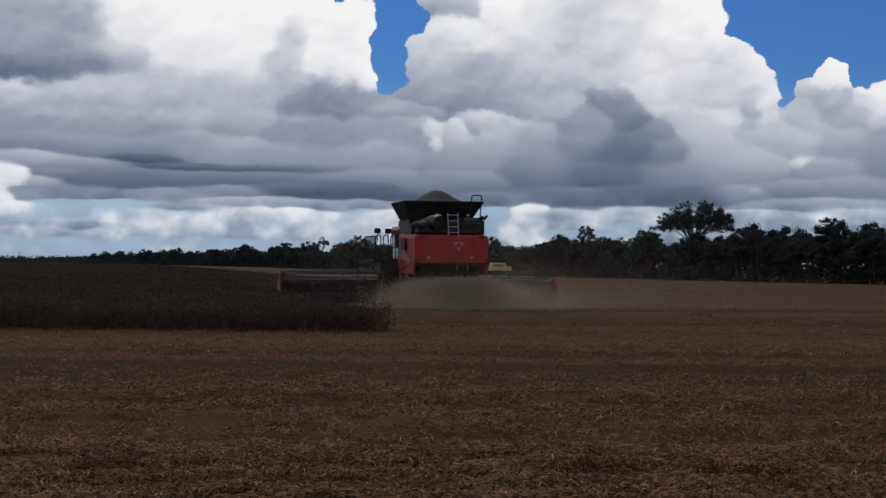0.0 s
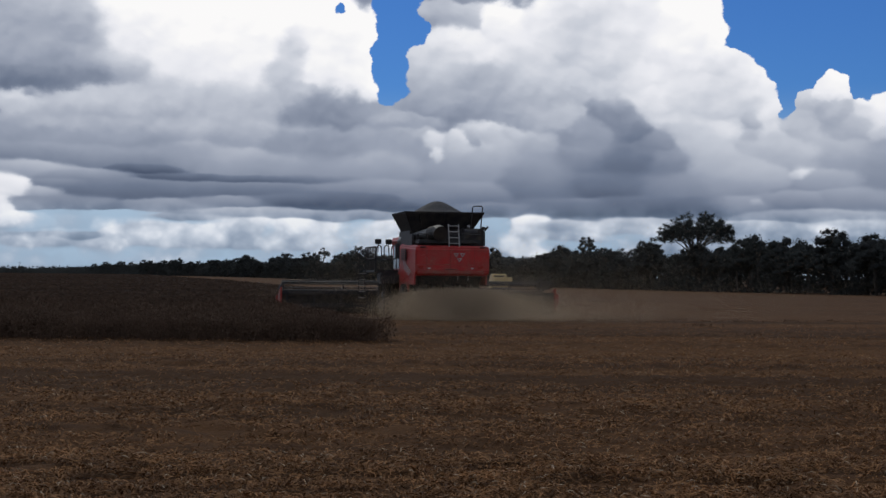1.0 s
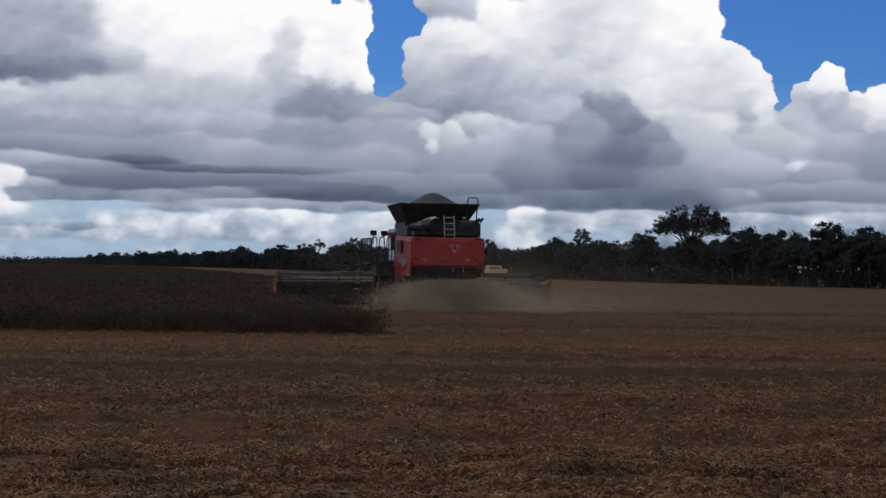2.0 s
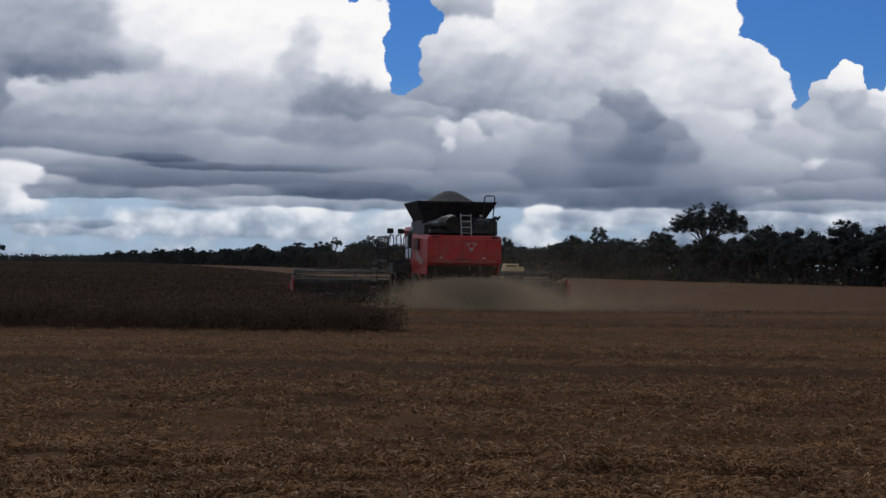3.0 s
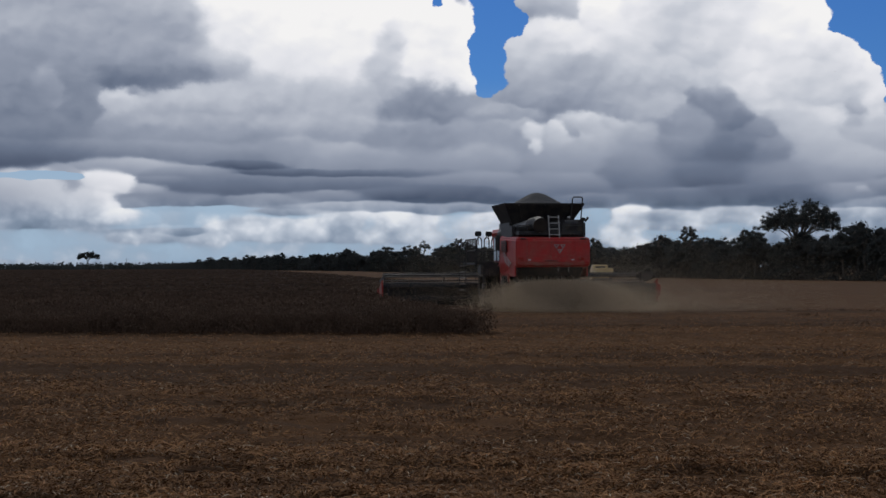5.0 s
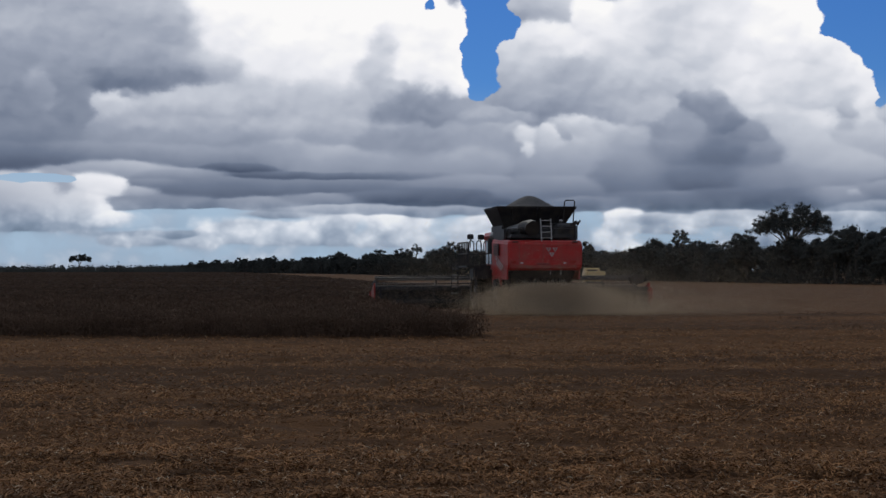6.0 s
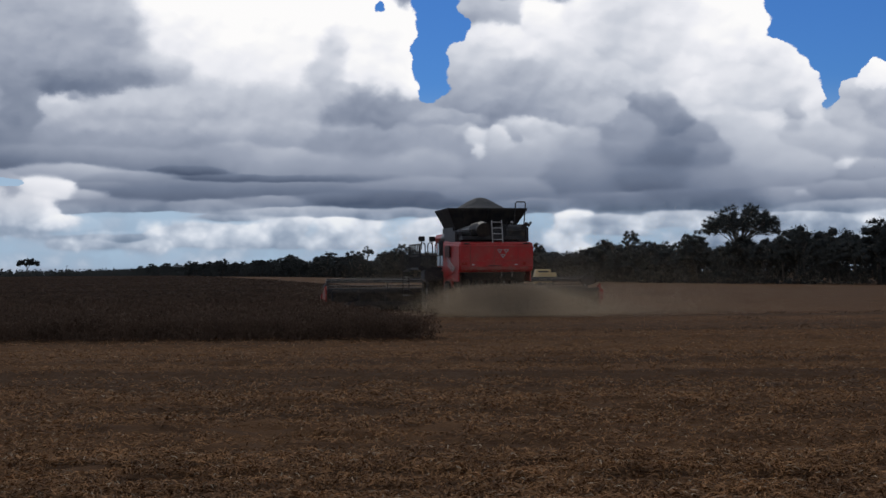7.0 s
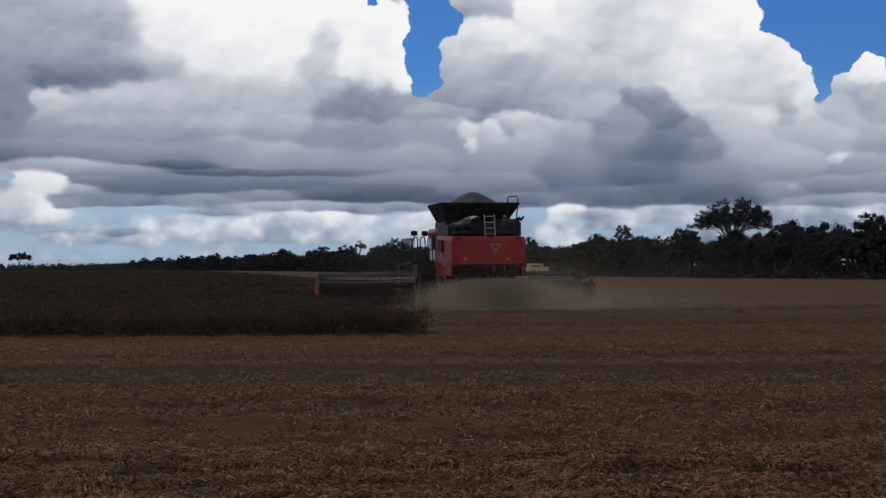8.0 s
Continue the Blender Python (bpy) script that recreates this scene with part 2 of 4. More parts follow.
# cauliflower edges high up, long smooth layers low down
high = w.smooth(el, 3.8, 6.2, 0.22, 1.0)
big = w.vec("MULTIPLY_ADD", w.noise(w.vec("MULTIPLY", P, (0.8, 1.0, 1.0)), 0.45, 2, 0.5, True), (1.0, 0.8, 0), (-0.5, -0.4, 0))
fine = w.vec("MULTIPLY_ADD", w.noise(w.vec("MULTIPLY", P, (0.8, 1.0, 1.0)), 1.3, 5, 0.52, True), (0.9, 0.75, 0), (-0.45, -0.375, 0))
fine = w.vec("MULTIPLY", fine, (1.0, 1.0, 0.0))
lifted = w.add("ShaderNodeCombineXYZ")
w.put(lifted.inputs[0], 1.0), w.put(lifted.inputs[1], high)
fine = w.vec("MULTIPLY", fine, lifted.outputs[0])
big = w.vec("MULTIPLY", big, lifted.outputs[0])
Q = w.vec("ADD", w.vec("ADD", P, big), fine)


def billow(vector):
    return w.cells(w.vec("MULTIPLY", vector, (0.6, 0.85, 1.0)), 0.62, 2.5, 0.5)


S = w.vec("MULTIPLY_ADD", fine, (0.9, 0.9, 0), P)
lump = billow(S)
relief = w.math("SUBTRACT", billow(w.vec("ADD", S, (-0.16, 0.3, 0))), lump)
relief = w.math("MULTIPLY", relief, high)
soft_lump = w.noise(w.vec("MULTIPLY", P, (0.4, 1.0, 1.0)), 0.8, 3, 0.45)
towers = w.cells(w.vec("MULTIPLY", w.vec("MULTIPLY_ADD", fine, (0.6, 0.6, 0), P), (0.8, 1.0, 1.0)), 1.0, 2.5, 0.5)
# some edges are crisp, some melt away
low = w.smooth(el, 1.6, 3.0, 1.0, 0.0)  # far clouds melt into the haze
edge = w.smooth(w.noise(P, 0.5, 2, 0.5), 0.35, 0.65, 0.05, 0.22)
edge = w.math("MULTIPLY_ADD", low, 0.12, edge)
start = w.add("ShaderNodeCombineXYZ")
w.put(start.inputs[0], 0.0005)
w.put(start.inputs[1], w.math("MULTIPLY", w.ramp(w.noise(P, 0.06, 5, 0.6), [(0.3, 0.45), (0.7, 0.75)]), 0.0005))
sums = start.outputs[0]  # weight of all puffs, brightness, weight of the blue gaps
for u, v, ru, rv, b in PUFFS:
    here = w.vec("MULTIPLY_ADD", sums, (1e-9, 1e-9, 0), Q)
    d = w.vec("MULTIPLY_ADD", here, (1 / ru, 1 / rv, 0), (-u / ru, -v / rv, 0))
    weight = w.math("POWER", edge, w.vec("DOT_PRODUCT", d, d))
    value = w.vec("MULTIPLY_ADD", d, (-0.02, 0.055, 0), (1, b, 0)) if b > 0 else (1, 0, 1)  # puffs are lighter on top
    sums = w.vec("MULTIPLY_ADD", value, weight, sums)
out = w.add("ShaderNodeSeparateXYZ")
w.put(out.inputs[0], sums)
total, tone, blue = out.outputs
cloudy = w.math("MAXIMUM", w.math("SUBTRACT", total, blue), 0.0001)
tone = w.math("DIVIDE", tone, cloudy)
tone = w.math("MULTIPLY_ADD", relief, -0.44, tone)
tone = w.math("MULTIPLY_ADD", w.math("SUBTRACT", soft_lump, 0.5), 0.08, tone)
gap = w.math("DIVIDE", blue, total)
heap = w.math("MULTIPLY", w.math("SUBTRACT", towers, 0.66), low)
tone = w.math("MULTIPLY_ADD", heap, 1.3, w.math("MULTIPLY_ADD", low, -0.085, tone))
gap = w.math("MULTIPLY_ADD", w.math("SUBTRACT", lump, 0.66), -0.35, gap)
gap = w.math("MULTIPLY", gap, w.math("MULTIPLY_ADD", low, -0.3, 1.0))
gap = w.math("MULTIPLY_ADD", heap, -1.5, gap)
cover = w.smooth(gap, w.math("MULTIPLY_ADD", low, -0.22, 0.36), w.math("MULTIPLY_ADD", low, 0.3, 0.66), 1.0, 0.0)
cloud = w.ramp(tone, [(0.36, lin(71, 82, 104)), (0.5, lin(111, 122, 143)), (0.65, lin(154, 162, 179)), (0.8, lin(199, 204, 215)), (0.92, lin(236, 237, 243)), (1.0, lin(253, 252, 252))])
sky = w.add("ShaderNodeTexSky")
sky.sky_type, sky.sun_disc = "NISHITA", False
sky.sun_elevation, sky.sun_rotation = radians(SUN_EL), radians(SUN_AZ)
sky.air_density, sky.dust_density, sky.ozone_density = 1.0, 0.1, 3.0
bg1, bg2, mixed = w.add("ShaderNodeBackground"), w.add("ShaderNodeBackground"), w.add("ShaderNodeMixShader")
blue_sky = w.mix(1.0, sky.outputs[0], (0.17, 0.35, 0.67), "MULTIPLY")
haze = w.smooth(el, 2.5, 7.5, 1.0, 0.0)
w.put(bg1.inputs[0], w.mix(haze, blue_sky, (4.0, 5.4, 7.0))), w.put(bg2.inputs[0], cloud)
bg1.inputs[1].default_value, bg2.inputs[1].default_value = 0.085, 0.91
w.put(mixed.inputs[0], w.math("MULTIPLY", cover, w.math("MULTIPLY_ADD", low, -0.3, 1.0))), w.put(mixed.inputs[1], bg1.outputs[0]), w.put(mixed.inputs[2], bg2.outputs[0])
w.put(w.add("ShaderNodeOutputWorld").inputs[0], mixed.outputs[0])

lamp = bpy.data.lights.new("sun", "SUN")
lamp.energy, lamp.angle, lamp.color = 0.6, radians(14), (1.0, 0.95, 0.87)
sun = new("sun", lamp)
sa, se = radians(SUN_AZ), radians(SUN_EL)
sun.matrix_world = look((0, 0, 60), Vector((0, 0, 60)) - Vector((math.sin(sa) * math.cos(se), math.cos(sa) * math.cos(se), math.sin(se))))


# ---- materials ----
def material(name, dark, light, rough=0.8, scale=6.0, metal=0.0, bump=0.3, stretch=(1, 1, 1), vary=0.25, fine=60.0, spec=0.5, dust=0.0):
    """Two-scale variation between two colours, with grain as relief; vary: difference from piece to piece."""
    m = bpy.data.materials.new(name)
    m.use_nodes = True
    n = Nodes(m.node_tree)
    pos = n.vec("MULTIPLY", n.add("ShaderNodeTexCoord").outputs["Object"], stretch)
    coarse = n.noise(pos, scale, 5, 0.6)
    grain = n.noise(pos, fine, 3, 0.6)
    fac = n.math("MULTIPLY_ADD", grain, 0.45, n.math("MULTIPLY", coarse, 0.75))
    fac = n.smooth(fac, 0.4, 0.8)
    col = n.mix(fac, dark, light)
    if vary:
        geo = n.add("ShaderNodeNewGeometry").outputs["Random Per Island"]
        own = n.add("ShaderNodeObjectInfo").outputs["Random"]
        k = n.math("FRACT", n.math("ADD", geo, own))
        k = n.math("MULTIPLY_ADD", k, 2 * vary, 1 - vary)
        cmb = n.add("ShaderNodeCombineColor")
        for s in cmb.inputs[:3]:
            n.put(s, k)
        col = n.mix(1.0, col, cmb.outputs[0], "MULTIPLY")
    if dust:
        col = n.mix(n.math("MULTIPLY", n.smooth(n.noise(pos, 1.7, 6, 0.65), 0.4, 0.7), dust), col, (0.20, 0.15, 0.10))
    b = n.add("ShaderNodeBsdfPrincipled")
    n.put(b.inputs["Base Color"], col)
    n.put(b.inputs["Roughness"], n.math("MULTIPLY_ADD", grain, 0.2, rough - 0.1))
    b.inputs["Metallic"].default_value = metal
    b.inputs["Specular IOR Level"].default_value = spec
    if bump:
        bn = n.add("ShaderNodeBump")
        bn.inputs["Strength"].default_value, bn.inputs["Distance"].default_value = bump, 0.02
        n.put(bn.inputs["Height"], grain), n.put(b.inputs["Normal"], bn.outputs[0])
    n.put(n.add("ShaderNodeOutputMaterial").inputs[0], b.outputs[0])
    return m


RED = material("red_paint", (0.42, 0.014, 0.012), (0.55, 0.022, 0.016), 0.38, 2.0, bump=0.05, vary=0.05, dust=0.35)
DARK_RED = material("faded_red_paint", (0.30, 0.02, 0.015), (0.40, 0.035, 0.02), 0.5, 2.0, bump=0.05, vary=0.05, dust=0.75)
BLACK = material("black_paint", (0.010, 0.010, 0.012), (0.022, 0.021, 0.021), 0.5, 3.0, bump=0.1, vary=0.1, dust=0.2)
STEEL = material("grey_steel", (0.20, 0.20, 0.20), (0.34, 0.33, 0.31), 0.45, 4.0, metal=0.5, bump=0.1, vary=0.1, dust=0.25)
LADDER = material("galvanised_steel", (0.38, 0.37, 0.35), (0.52, 0.50, 0.47), 0.5, 4.0, metal=0.2, bump=0.1, vary=0.1, dust=0.3)
RUBBER = material("tyre_rubber", (0.012, 0.011, 0.010), (0.03, 0.027, 0.024), 0.9, 5.0, vary=0.05, dust=0.4)
WHITE = material("white_decal", (0.62, 0.62, 0.60), (0.78, 0.77, 0.74), 0.5, 4.0, bump=0.0, vary=0.0, dust=0.2)
DUSTY_WHITE = material("dusty_white_decal", (0.58, 0.50, 0.47), (0.70, 0.62, 0.58), 0.6, 4.0, bump=0.0, vary=0.0, dust=0.5)
YELLOW = material("yellow_paint", (0.66, 0.47, 0.20), (0.78, 0.60, 0.30), 0.5, 2.0, bump=0.05, vary=0.05, dust=0.2)
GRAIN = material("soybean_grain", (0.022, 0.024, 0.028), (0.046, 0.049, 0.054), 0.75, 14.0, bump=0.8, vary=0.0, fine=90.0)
LENS = material("red_lamp_lens", (0.35, 0.02, 0.01), (0.5, 0.04, 0.02), 0.2, 8.0, bump=0.0, vary=0.0)
CROP = material("dry_soybean_plants", (0.082, 0.053, 0.036), (0.148, 0.096, 0.064), 0.95, 0.8, bump=0.0, vary=0.2, fine=5.0, spec=0.1)
STRAW = material("straw", (0.1340, 0.0625, 0.0235), (0.3650, 0.1830, 0.0730), 0.8, 1.2, bump=0.0, vary=0.55, fine=12.0, spec=0.2)
BARK = material("bark", (0.05, 0.042, 0.034), (0.13, 0.115, 0.095), 0.95, 3.0, bump=0.6, stretch=(1, 1, 0.3), vary=0.1)
GLASS = material("dusty_glass", (0.02, 0.024, 0.028), (0.05, 0.055, 0.06), 0.12, 2.0, bump=0.0, vary=0.0)


def soil_material():
    m = bpy.data.materials.new("straw_covered_soil")
    m.use_nodes = True
    n = Nodes(m.node_tree)
    o = n.add("ShaderNodeTexCoord").outputs["Object"]
    bands = n.noise(n.vec("MULTIPLY", o, (0.03, 0.22, 0.0)), 1.0, 4, 0.55)
    drift = n.noise(n.vec("MULTIPLY", o, (0.25, 0.9, 0.25)), 1.0, 5, 0.6)
    clod = n.noise(o, 3.2, 5, 0.65)
    fibre = n.noise(n.vec("MULTIPLY", o, (14.0, 40.0, 14.0)), 1.0, 3, 0.7)
    cover = n.math("MULTIPLY_ADD", bands, 0.8, n.math("MULTIPLY_ADD", drift, 0.45, n.math("MULTIPLY", clod, 0.35)))
    # swaths: a pale strip before the crop, wheel lanes with little straw
    axes = n.add("ShaderNodeSeparateXYZ")
    n.put(axes.inputs[0], o)
    row = n.math("ADD", axes.outputs[1], n.math("MULTIPLY", n.noise(n.vec("MULTIPLY", o, (0.25, 0.5, 0.0)), 1.0, 5, 0.65), 1.8))
    for centre, inner, outer, amount in ((26.6, 0.6, 2.8, -0.5), (18.3, 0.1, 0.8, -0.07), (23.4, 0.1, 0.8, -0.07), (15.2, 0.2, 0.6, -0.10), (31.0, 0.2, 0.9, -0.12), (49.0, 0.5, 3.0, -0.14), (37.5, 1.5, 4.0, 0.13), (62.5, 0.4, 2.2, -0.3)):
        lane = n.smooth(n.math("ABSOLUTE", n.math("SUBTRACT", row, centre)), inner, outer, amount, 0.0)
        cover = n.math("ADD", cover, lane)
    cover = n.smooth(cover, 0.66, 0.94)
    thatch = n.mix(fibre, (0.0640, 0.0295, 0.0120), (0.2200, 0.1080, 0.0430))
    soil = n.mix(clod, (0.0350, 0.0162, 0.0068), (0.0870, 0.0430, 0.0175))
    col = n.mix(n.math("MULTIPLY_ADD", cover, 0.75, n.math("MULTIPLY", fibre, 0.2)), soil, thatch)
    b = n.add("ShaderNodeBsdfPrincipled")
    n.put(b.inputs["Base Color"], col)
    b.inputs["Roughness"].default_value, b.inputs["Specular IOR Level"].default_value = 0.95, 0.1
    bn = n.add("ShaderNodeBump")
    bn.inputs["Strength"].default_value, bn.inputs["Distance"].default_value = 0.7, 0.06
    n.put(bn.inputs["Height"], n.math("MULTIPLY_ADD", fibre, 0.5, clod)), n.put(b.inputs["Normal"], bn.outputs[0])
    n.put(n.add("ShaderNodeOutputMaterial").inputs[0], b.outputs[0])
    return m


def thin_material(name, dark, light):
    """Thin blades that let light through."""
    m = bpy.data.materials.new(name)
    m.use_nodes = True
    n = Nodes(m.node_tree)
    k = n.math("MULTIPLY_ADD", n.add("ShaderNodeNewGeometry").outputs["Random Per Island"], 0.6, 0.2)
    col = n.mix(k, dark, light)
    patches = n.noise(n.add("ShaderNodeTexCoord").outputs["Object"], 0.35, 4, 0.6)
    col = n.mix(n.smooth(patches, 0.3, 0.7, 0.0, 0.35), col, dark)
    d, t, mx = n.add("ShaderNodeBsdfDiffuse"), n.add("ShaderNodeBsdfTranslucent"), n.add("ShaderNodeMixShader")
    n.put(d.inputs[0], col), n.put(t.inputs[0], col), n.put(mx.inputs[0], 0.5)
    n.put(mx.inputs[1], d.outputs[0]), n.put(mx.inputs[2], t.outputs[0])
    n.put(n.add("ShaderNodeOutputMaterial").inputs[0], mx.outputs[0])
    return m


SOIL = soil_material()
PALE_STRAW = material("pale_straw", (0.30, 0.21, 0.12), (0.52, 0.40, 0.26), 0.7, 3.0, bump=0.0, vary=0.4, spec=0.3)
CHAFF = thin_material("chaff", (0.48, 0.375, 0.25), (0.72, 0.59, 0.43))
LEAF = thin_material("dark_foliage", (0.060, 0.066, 0.064), (0.080, 0.087, 0.082))


# ---- building helpers ----
rng = np.random.default_rng(7)


def part(name, bm, material, parent=None, label=""):
    me = bpy.data.meshes.new(name)
    if isinstance(bm, tuple):
        me.from_pydata(np.asarray(bm[0]).tolist(), [], bm[1] if isinstance(bm[1], list) else np.asarray(bm[1]).tolist())
    else:
        bm.to_mesh(me)
        bm.free()
    me.materials.append(material)
    ob = new(name, me)
    ob.parent = parent
    return tagged(ob, label)


def box(bm, c, s, bevel=0.02, rot=None):
    """A box round c of size s with rounded edges."""
    m = Matrix.Translation(c) @ (rot or Matrix()) @ Matrix.Diagonal((*s, 1))
    got = bmesh.ops.create_cube(bm, size=1, matrix=m)["verts"]
    if bevel:
        edges = list({e for v in got for e in v.link_edges})
        bmesh.ops.bevel(bm, geom=edges, offset=bevel, segments=2, affect="EDGES")
    return bm


def tube(bm, pts, r, n=8, taper=None):
    """A round bar through the points."""
    pts = [Vector(p) for p in pts]
    rings = []
    for i, p in enumerate(pts):
        d = (pts[min(i + 1, len(pts) - 1)] - pts[max(i - 1, 0)]).normalized()
        q = d.to_track_quat("Z", "Y")
        rr = r if taper is None else r + (taper - r) * i / (len(pts) - 1)
        rings.append([bm.verts.new(p + q @ Vector((rr * math.cos(a), rr * math.sin(a), 0))) for a in (2 * math.pi * k / n for k in range(n))])
    for a, b in zip(rings, rings[1:]):
        for k in range(n):
            bm.faces.new((a[k], a[(k + 1) % n], b[(k + 1) % n], b[k]))
    bm.faces.new(rings[0][::-1]), bm.faces.new(rings[-1])
    return bm


def loft(bm, loops, caps=True):
    """A skin over closed loops of equal length."""
    rings = [[bm.verts.new(p) for p in loop] for loop in loops]
    n = len(rings[0])
    for a, b in zip(rings, rings[1:]):
        for k in range(n):
            bm.faces.new((a[k], a[(k + 1) % n], b[(k + 1) % n], b[k]))
    if caps:
        bm.faces.new(rings[0][::-1]), bm.faces.new(rings[-1])
    bmesh.ops.recalc_face_normals(bm, faces=bm.faces)
    return bm


def B():
    return bmesh.new()


def rect(x0, x1, y0, y1, z):
    return [(x0, y0, z), (x1, y0, z), (x1, y1, z), (x0, y1, z)]


def smoothstep(a, b, x):
    t = np.clip((x - a) / (b - a), 0, 1)
    return t * t * (3 - 2 * t)


def terrain(x, y):
    """The field is level round the camera and sinks a little towards the woods ahead, not under the crop."""
    slope = smoothstep(-0.15, -0.03, np.asarray(x) / np.maximum(y, 1.0))
    return -1.2 * smoothstep(70, 320, np.hypot(x, y)) * slope


HEAD = radians(12.3)  # the rows and the harvester run this far to the left of straight ahead
FWD = Vector((-math.sin(HEAD), math.cos(HEAD), 0))
CROP_CORNER = Vector((-1.72, 40.0, 0))
REAR = Vector((0.3, 62.4, 0))


# ---- ground ----
def ground():
    near_x = np.arange(-17, 17.01, 0.17)
    near_y = np.arange(9, 46.01, 0.16)
    out = np.geomspace(0.25, 4400, 44)
    xs = np.concatenate([-17 - out[::-1], near_x, 17 + out])
    ys = np.concatenate([9 - out[::-1], near_y, 46 + out])
    X, Y = np.meshgrid(xs, ys)
    Z = terrain(X, Y)
    fade = 1 - smoothstep(60, 300, np.hypot(X, Y))
    k = np.sin(Y * 1.9 + 0.6 * np.sin(X * 0.25)) * 0.022 + np.sin(Y * 0.62 + 1.0) * 0.03
    lumps = np.array([noise.fractal((x * 1.6, y * 2.2, 0), 0.7, 2.2, 4) if -18 < x < 18 and 8 < y < 60 else 0 for x, y in zip(X.ravel(), Y.ravel())])
    Z = Z + fade * (k + 0.075 * lumps.reshape(X.shape))
    nx, ny = len(xs), len(ys)
    idx = np.arange(nx * ny).reshape(ny, nx)
    faces = np.stack([idx[:-1, :-1], idx[:-1, 1:], idx[1:, 1:], idx[1:, :-1]], -1).reshape(-1, 4)
    ob = part("ground", (np.stack([X.ravel(), Y.ravel(), Z.ravel()], 1), faces), SOIL)
    for p in ob.data.polygons:
        p.use_smooth = True
    return tagged(ob, "harvested field of brown soil under chopped straw", "ground", kind="structure")


def strips(centres, ways, length, width, lift):
    """Bent slivers: three points along, two across."""
    n = len(centres)
    side = np.cross(ways, [0, 0, 1.0])
    side /= np.maximum(np.linalg.norm(side, axis=1, keepdims=True), 1e-6)
    l, wd = length[:, None], width[:, None]
    up = np.array([0, 0, 1.0])
    a, c = centres - ways * l / 2, centres + ways * l / 2
    mid = centres + up * lift[:, None]
    V = np.stack([a - side * wd, a + side * wd, mid + side * wd + up * 0.006, mid - side * wd, c + side * wd, c - side * wd], 1).reshape(-1, 3)
    i = np.arange(n)[:, None] * 6
    F = np.concatenate([i + [0, 1, 2, 3], i + [3, 2, 4, 5]], 0)
    return V, F


def straw():
    n = 300000
    u = rng.random(n)
    y = 1 / (1 / 10.5 + u * (1 / 62 - 1 / 10.5))
    x = (rng.random(n) * 2 - 1) * (1.5 + y * 0.335) - y * 0.02
    keep = (np.sin(y * 1.9 + 0.6 * np.sin(x * 0.25)) * 0.3 + np.sin(y * 0.62 + 1.0) * 0.25 + rng.random(n)) > 0.25
    patch = np.array([noise.fractal((a * 0.9, c * 2.6, 5.0), 0.8, 2.1, 4) for a, c in zip(x, y)])
    row = y + 0.8
    thin = 0.58 * np.exp(-((row - 26.6) / 1.7) ** 2) + 0.35 * np.exp(-((row - 18.3) / 0.5) ** 2) + 0.3 * np.exp(-((row - 23.4) / 0.5) ** 2)
    keep &= patch + rng.normal(0, 0.2, n) - thin > -0.13
    keep &= ~((y > 40) & (x < -1.72 - 0.218 * (y - 40)))
    x, y = x[keep], y[keep]
    n = len(x)
    ang = rng.random(n) * 2 * np.pi
    tilt = rng.normal(0, 0.22, n)
    ways = np.stack([np.cos(ang) * np.cos(tilt), np.sin(ang) * np.cos(tilt), np.sin(tilt)], 1)
    k = np.sin(y * 1.9 + 0.6 * np.sin(x * 0.25)) * 0.022 + np.sin(y * 0.62 + 1.0) * 0.03
    z = k + rng.random(n) * 0.05 + np.clip(patch[keep], 0, 0.6) * 0.12
    V, F = strips(np.stack([x, y, z], 1), ways, rng.uniform(0.04, 0.15, n), rng.uniform(0.002, 0.0065, n), rng.uniform(0, 0.02, n))
    pick = rng.random(n) < 0.035
    m = int(pick.sum())
    V2, F2 = strips(np.stack([x, y, z + 0.015], 1)[pick], ways[pick], rng.uniform(0.03, 0.12, m), rng.uniform(0.002, 0.005, m), rng.uniform(0, 0.02, m))
    tagged(part("bleached_stalks", (V2, F2), PALE_STRAW), "bleached bits of stalk lying on the straw", "straw", kind="stuff")
    return tagged(part("straw_litter", (V, F), STRAW), "pale chopped straw scattered over the soil", "straw", kind="stuff")


# ---- standing crop ----
def crop_points(n, s0, s1, l0, l1, power=1.0):
    s = s0 + (s1 - s0) * rng.random(n) ** power
    l = l0 + (l1 - l0) * rng.random(n)
    x = CROP_CORNER.x + FWD.x * s - l
    y = CROP_CORNER.y + FWD.y * s
    return x, y


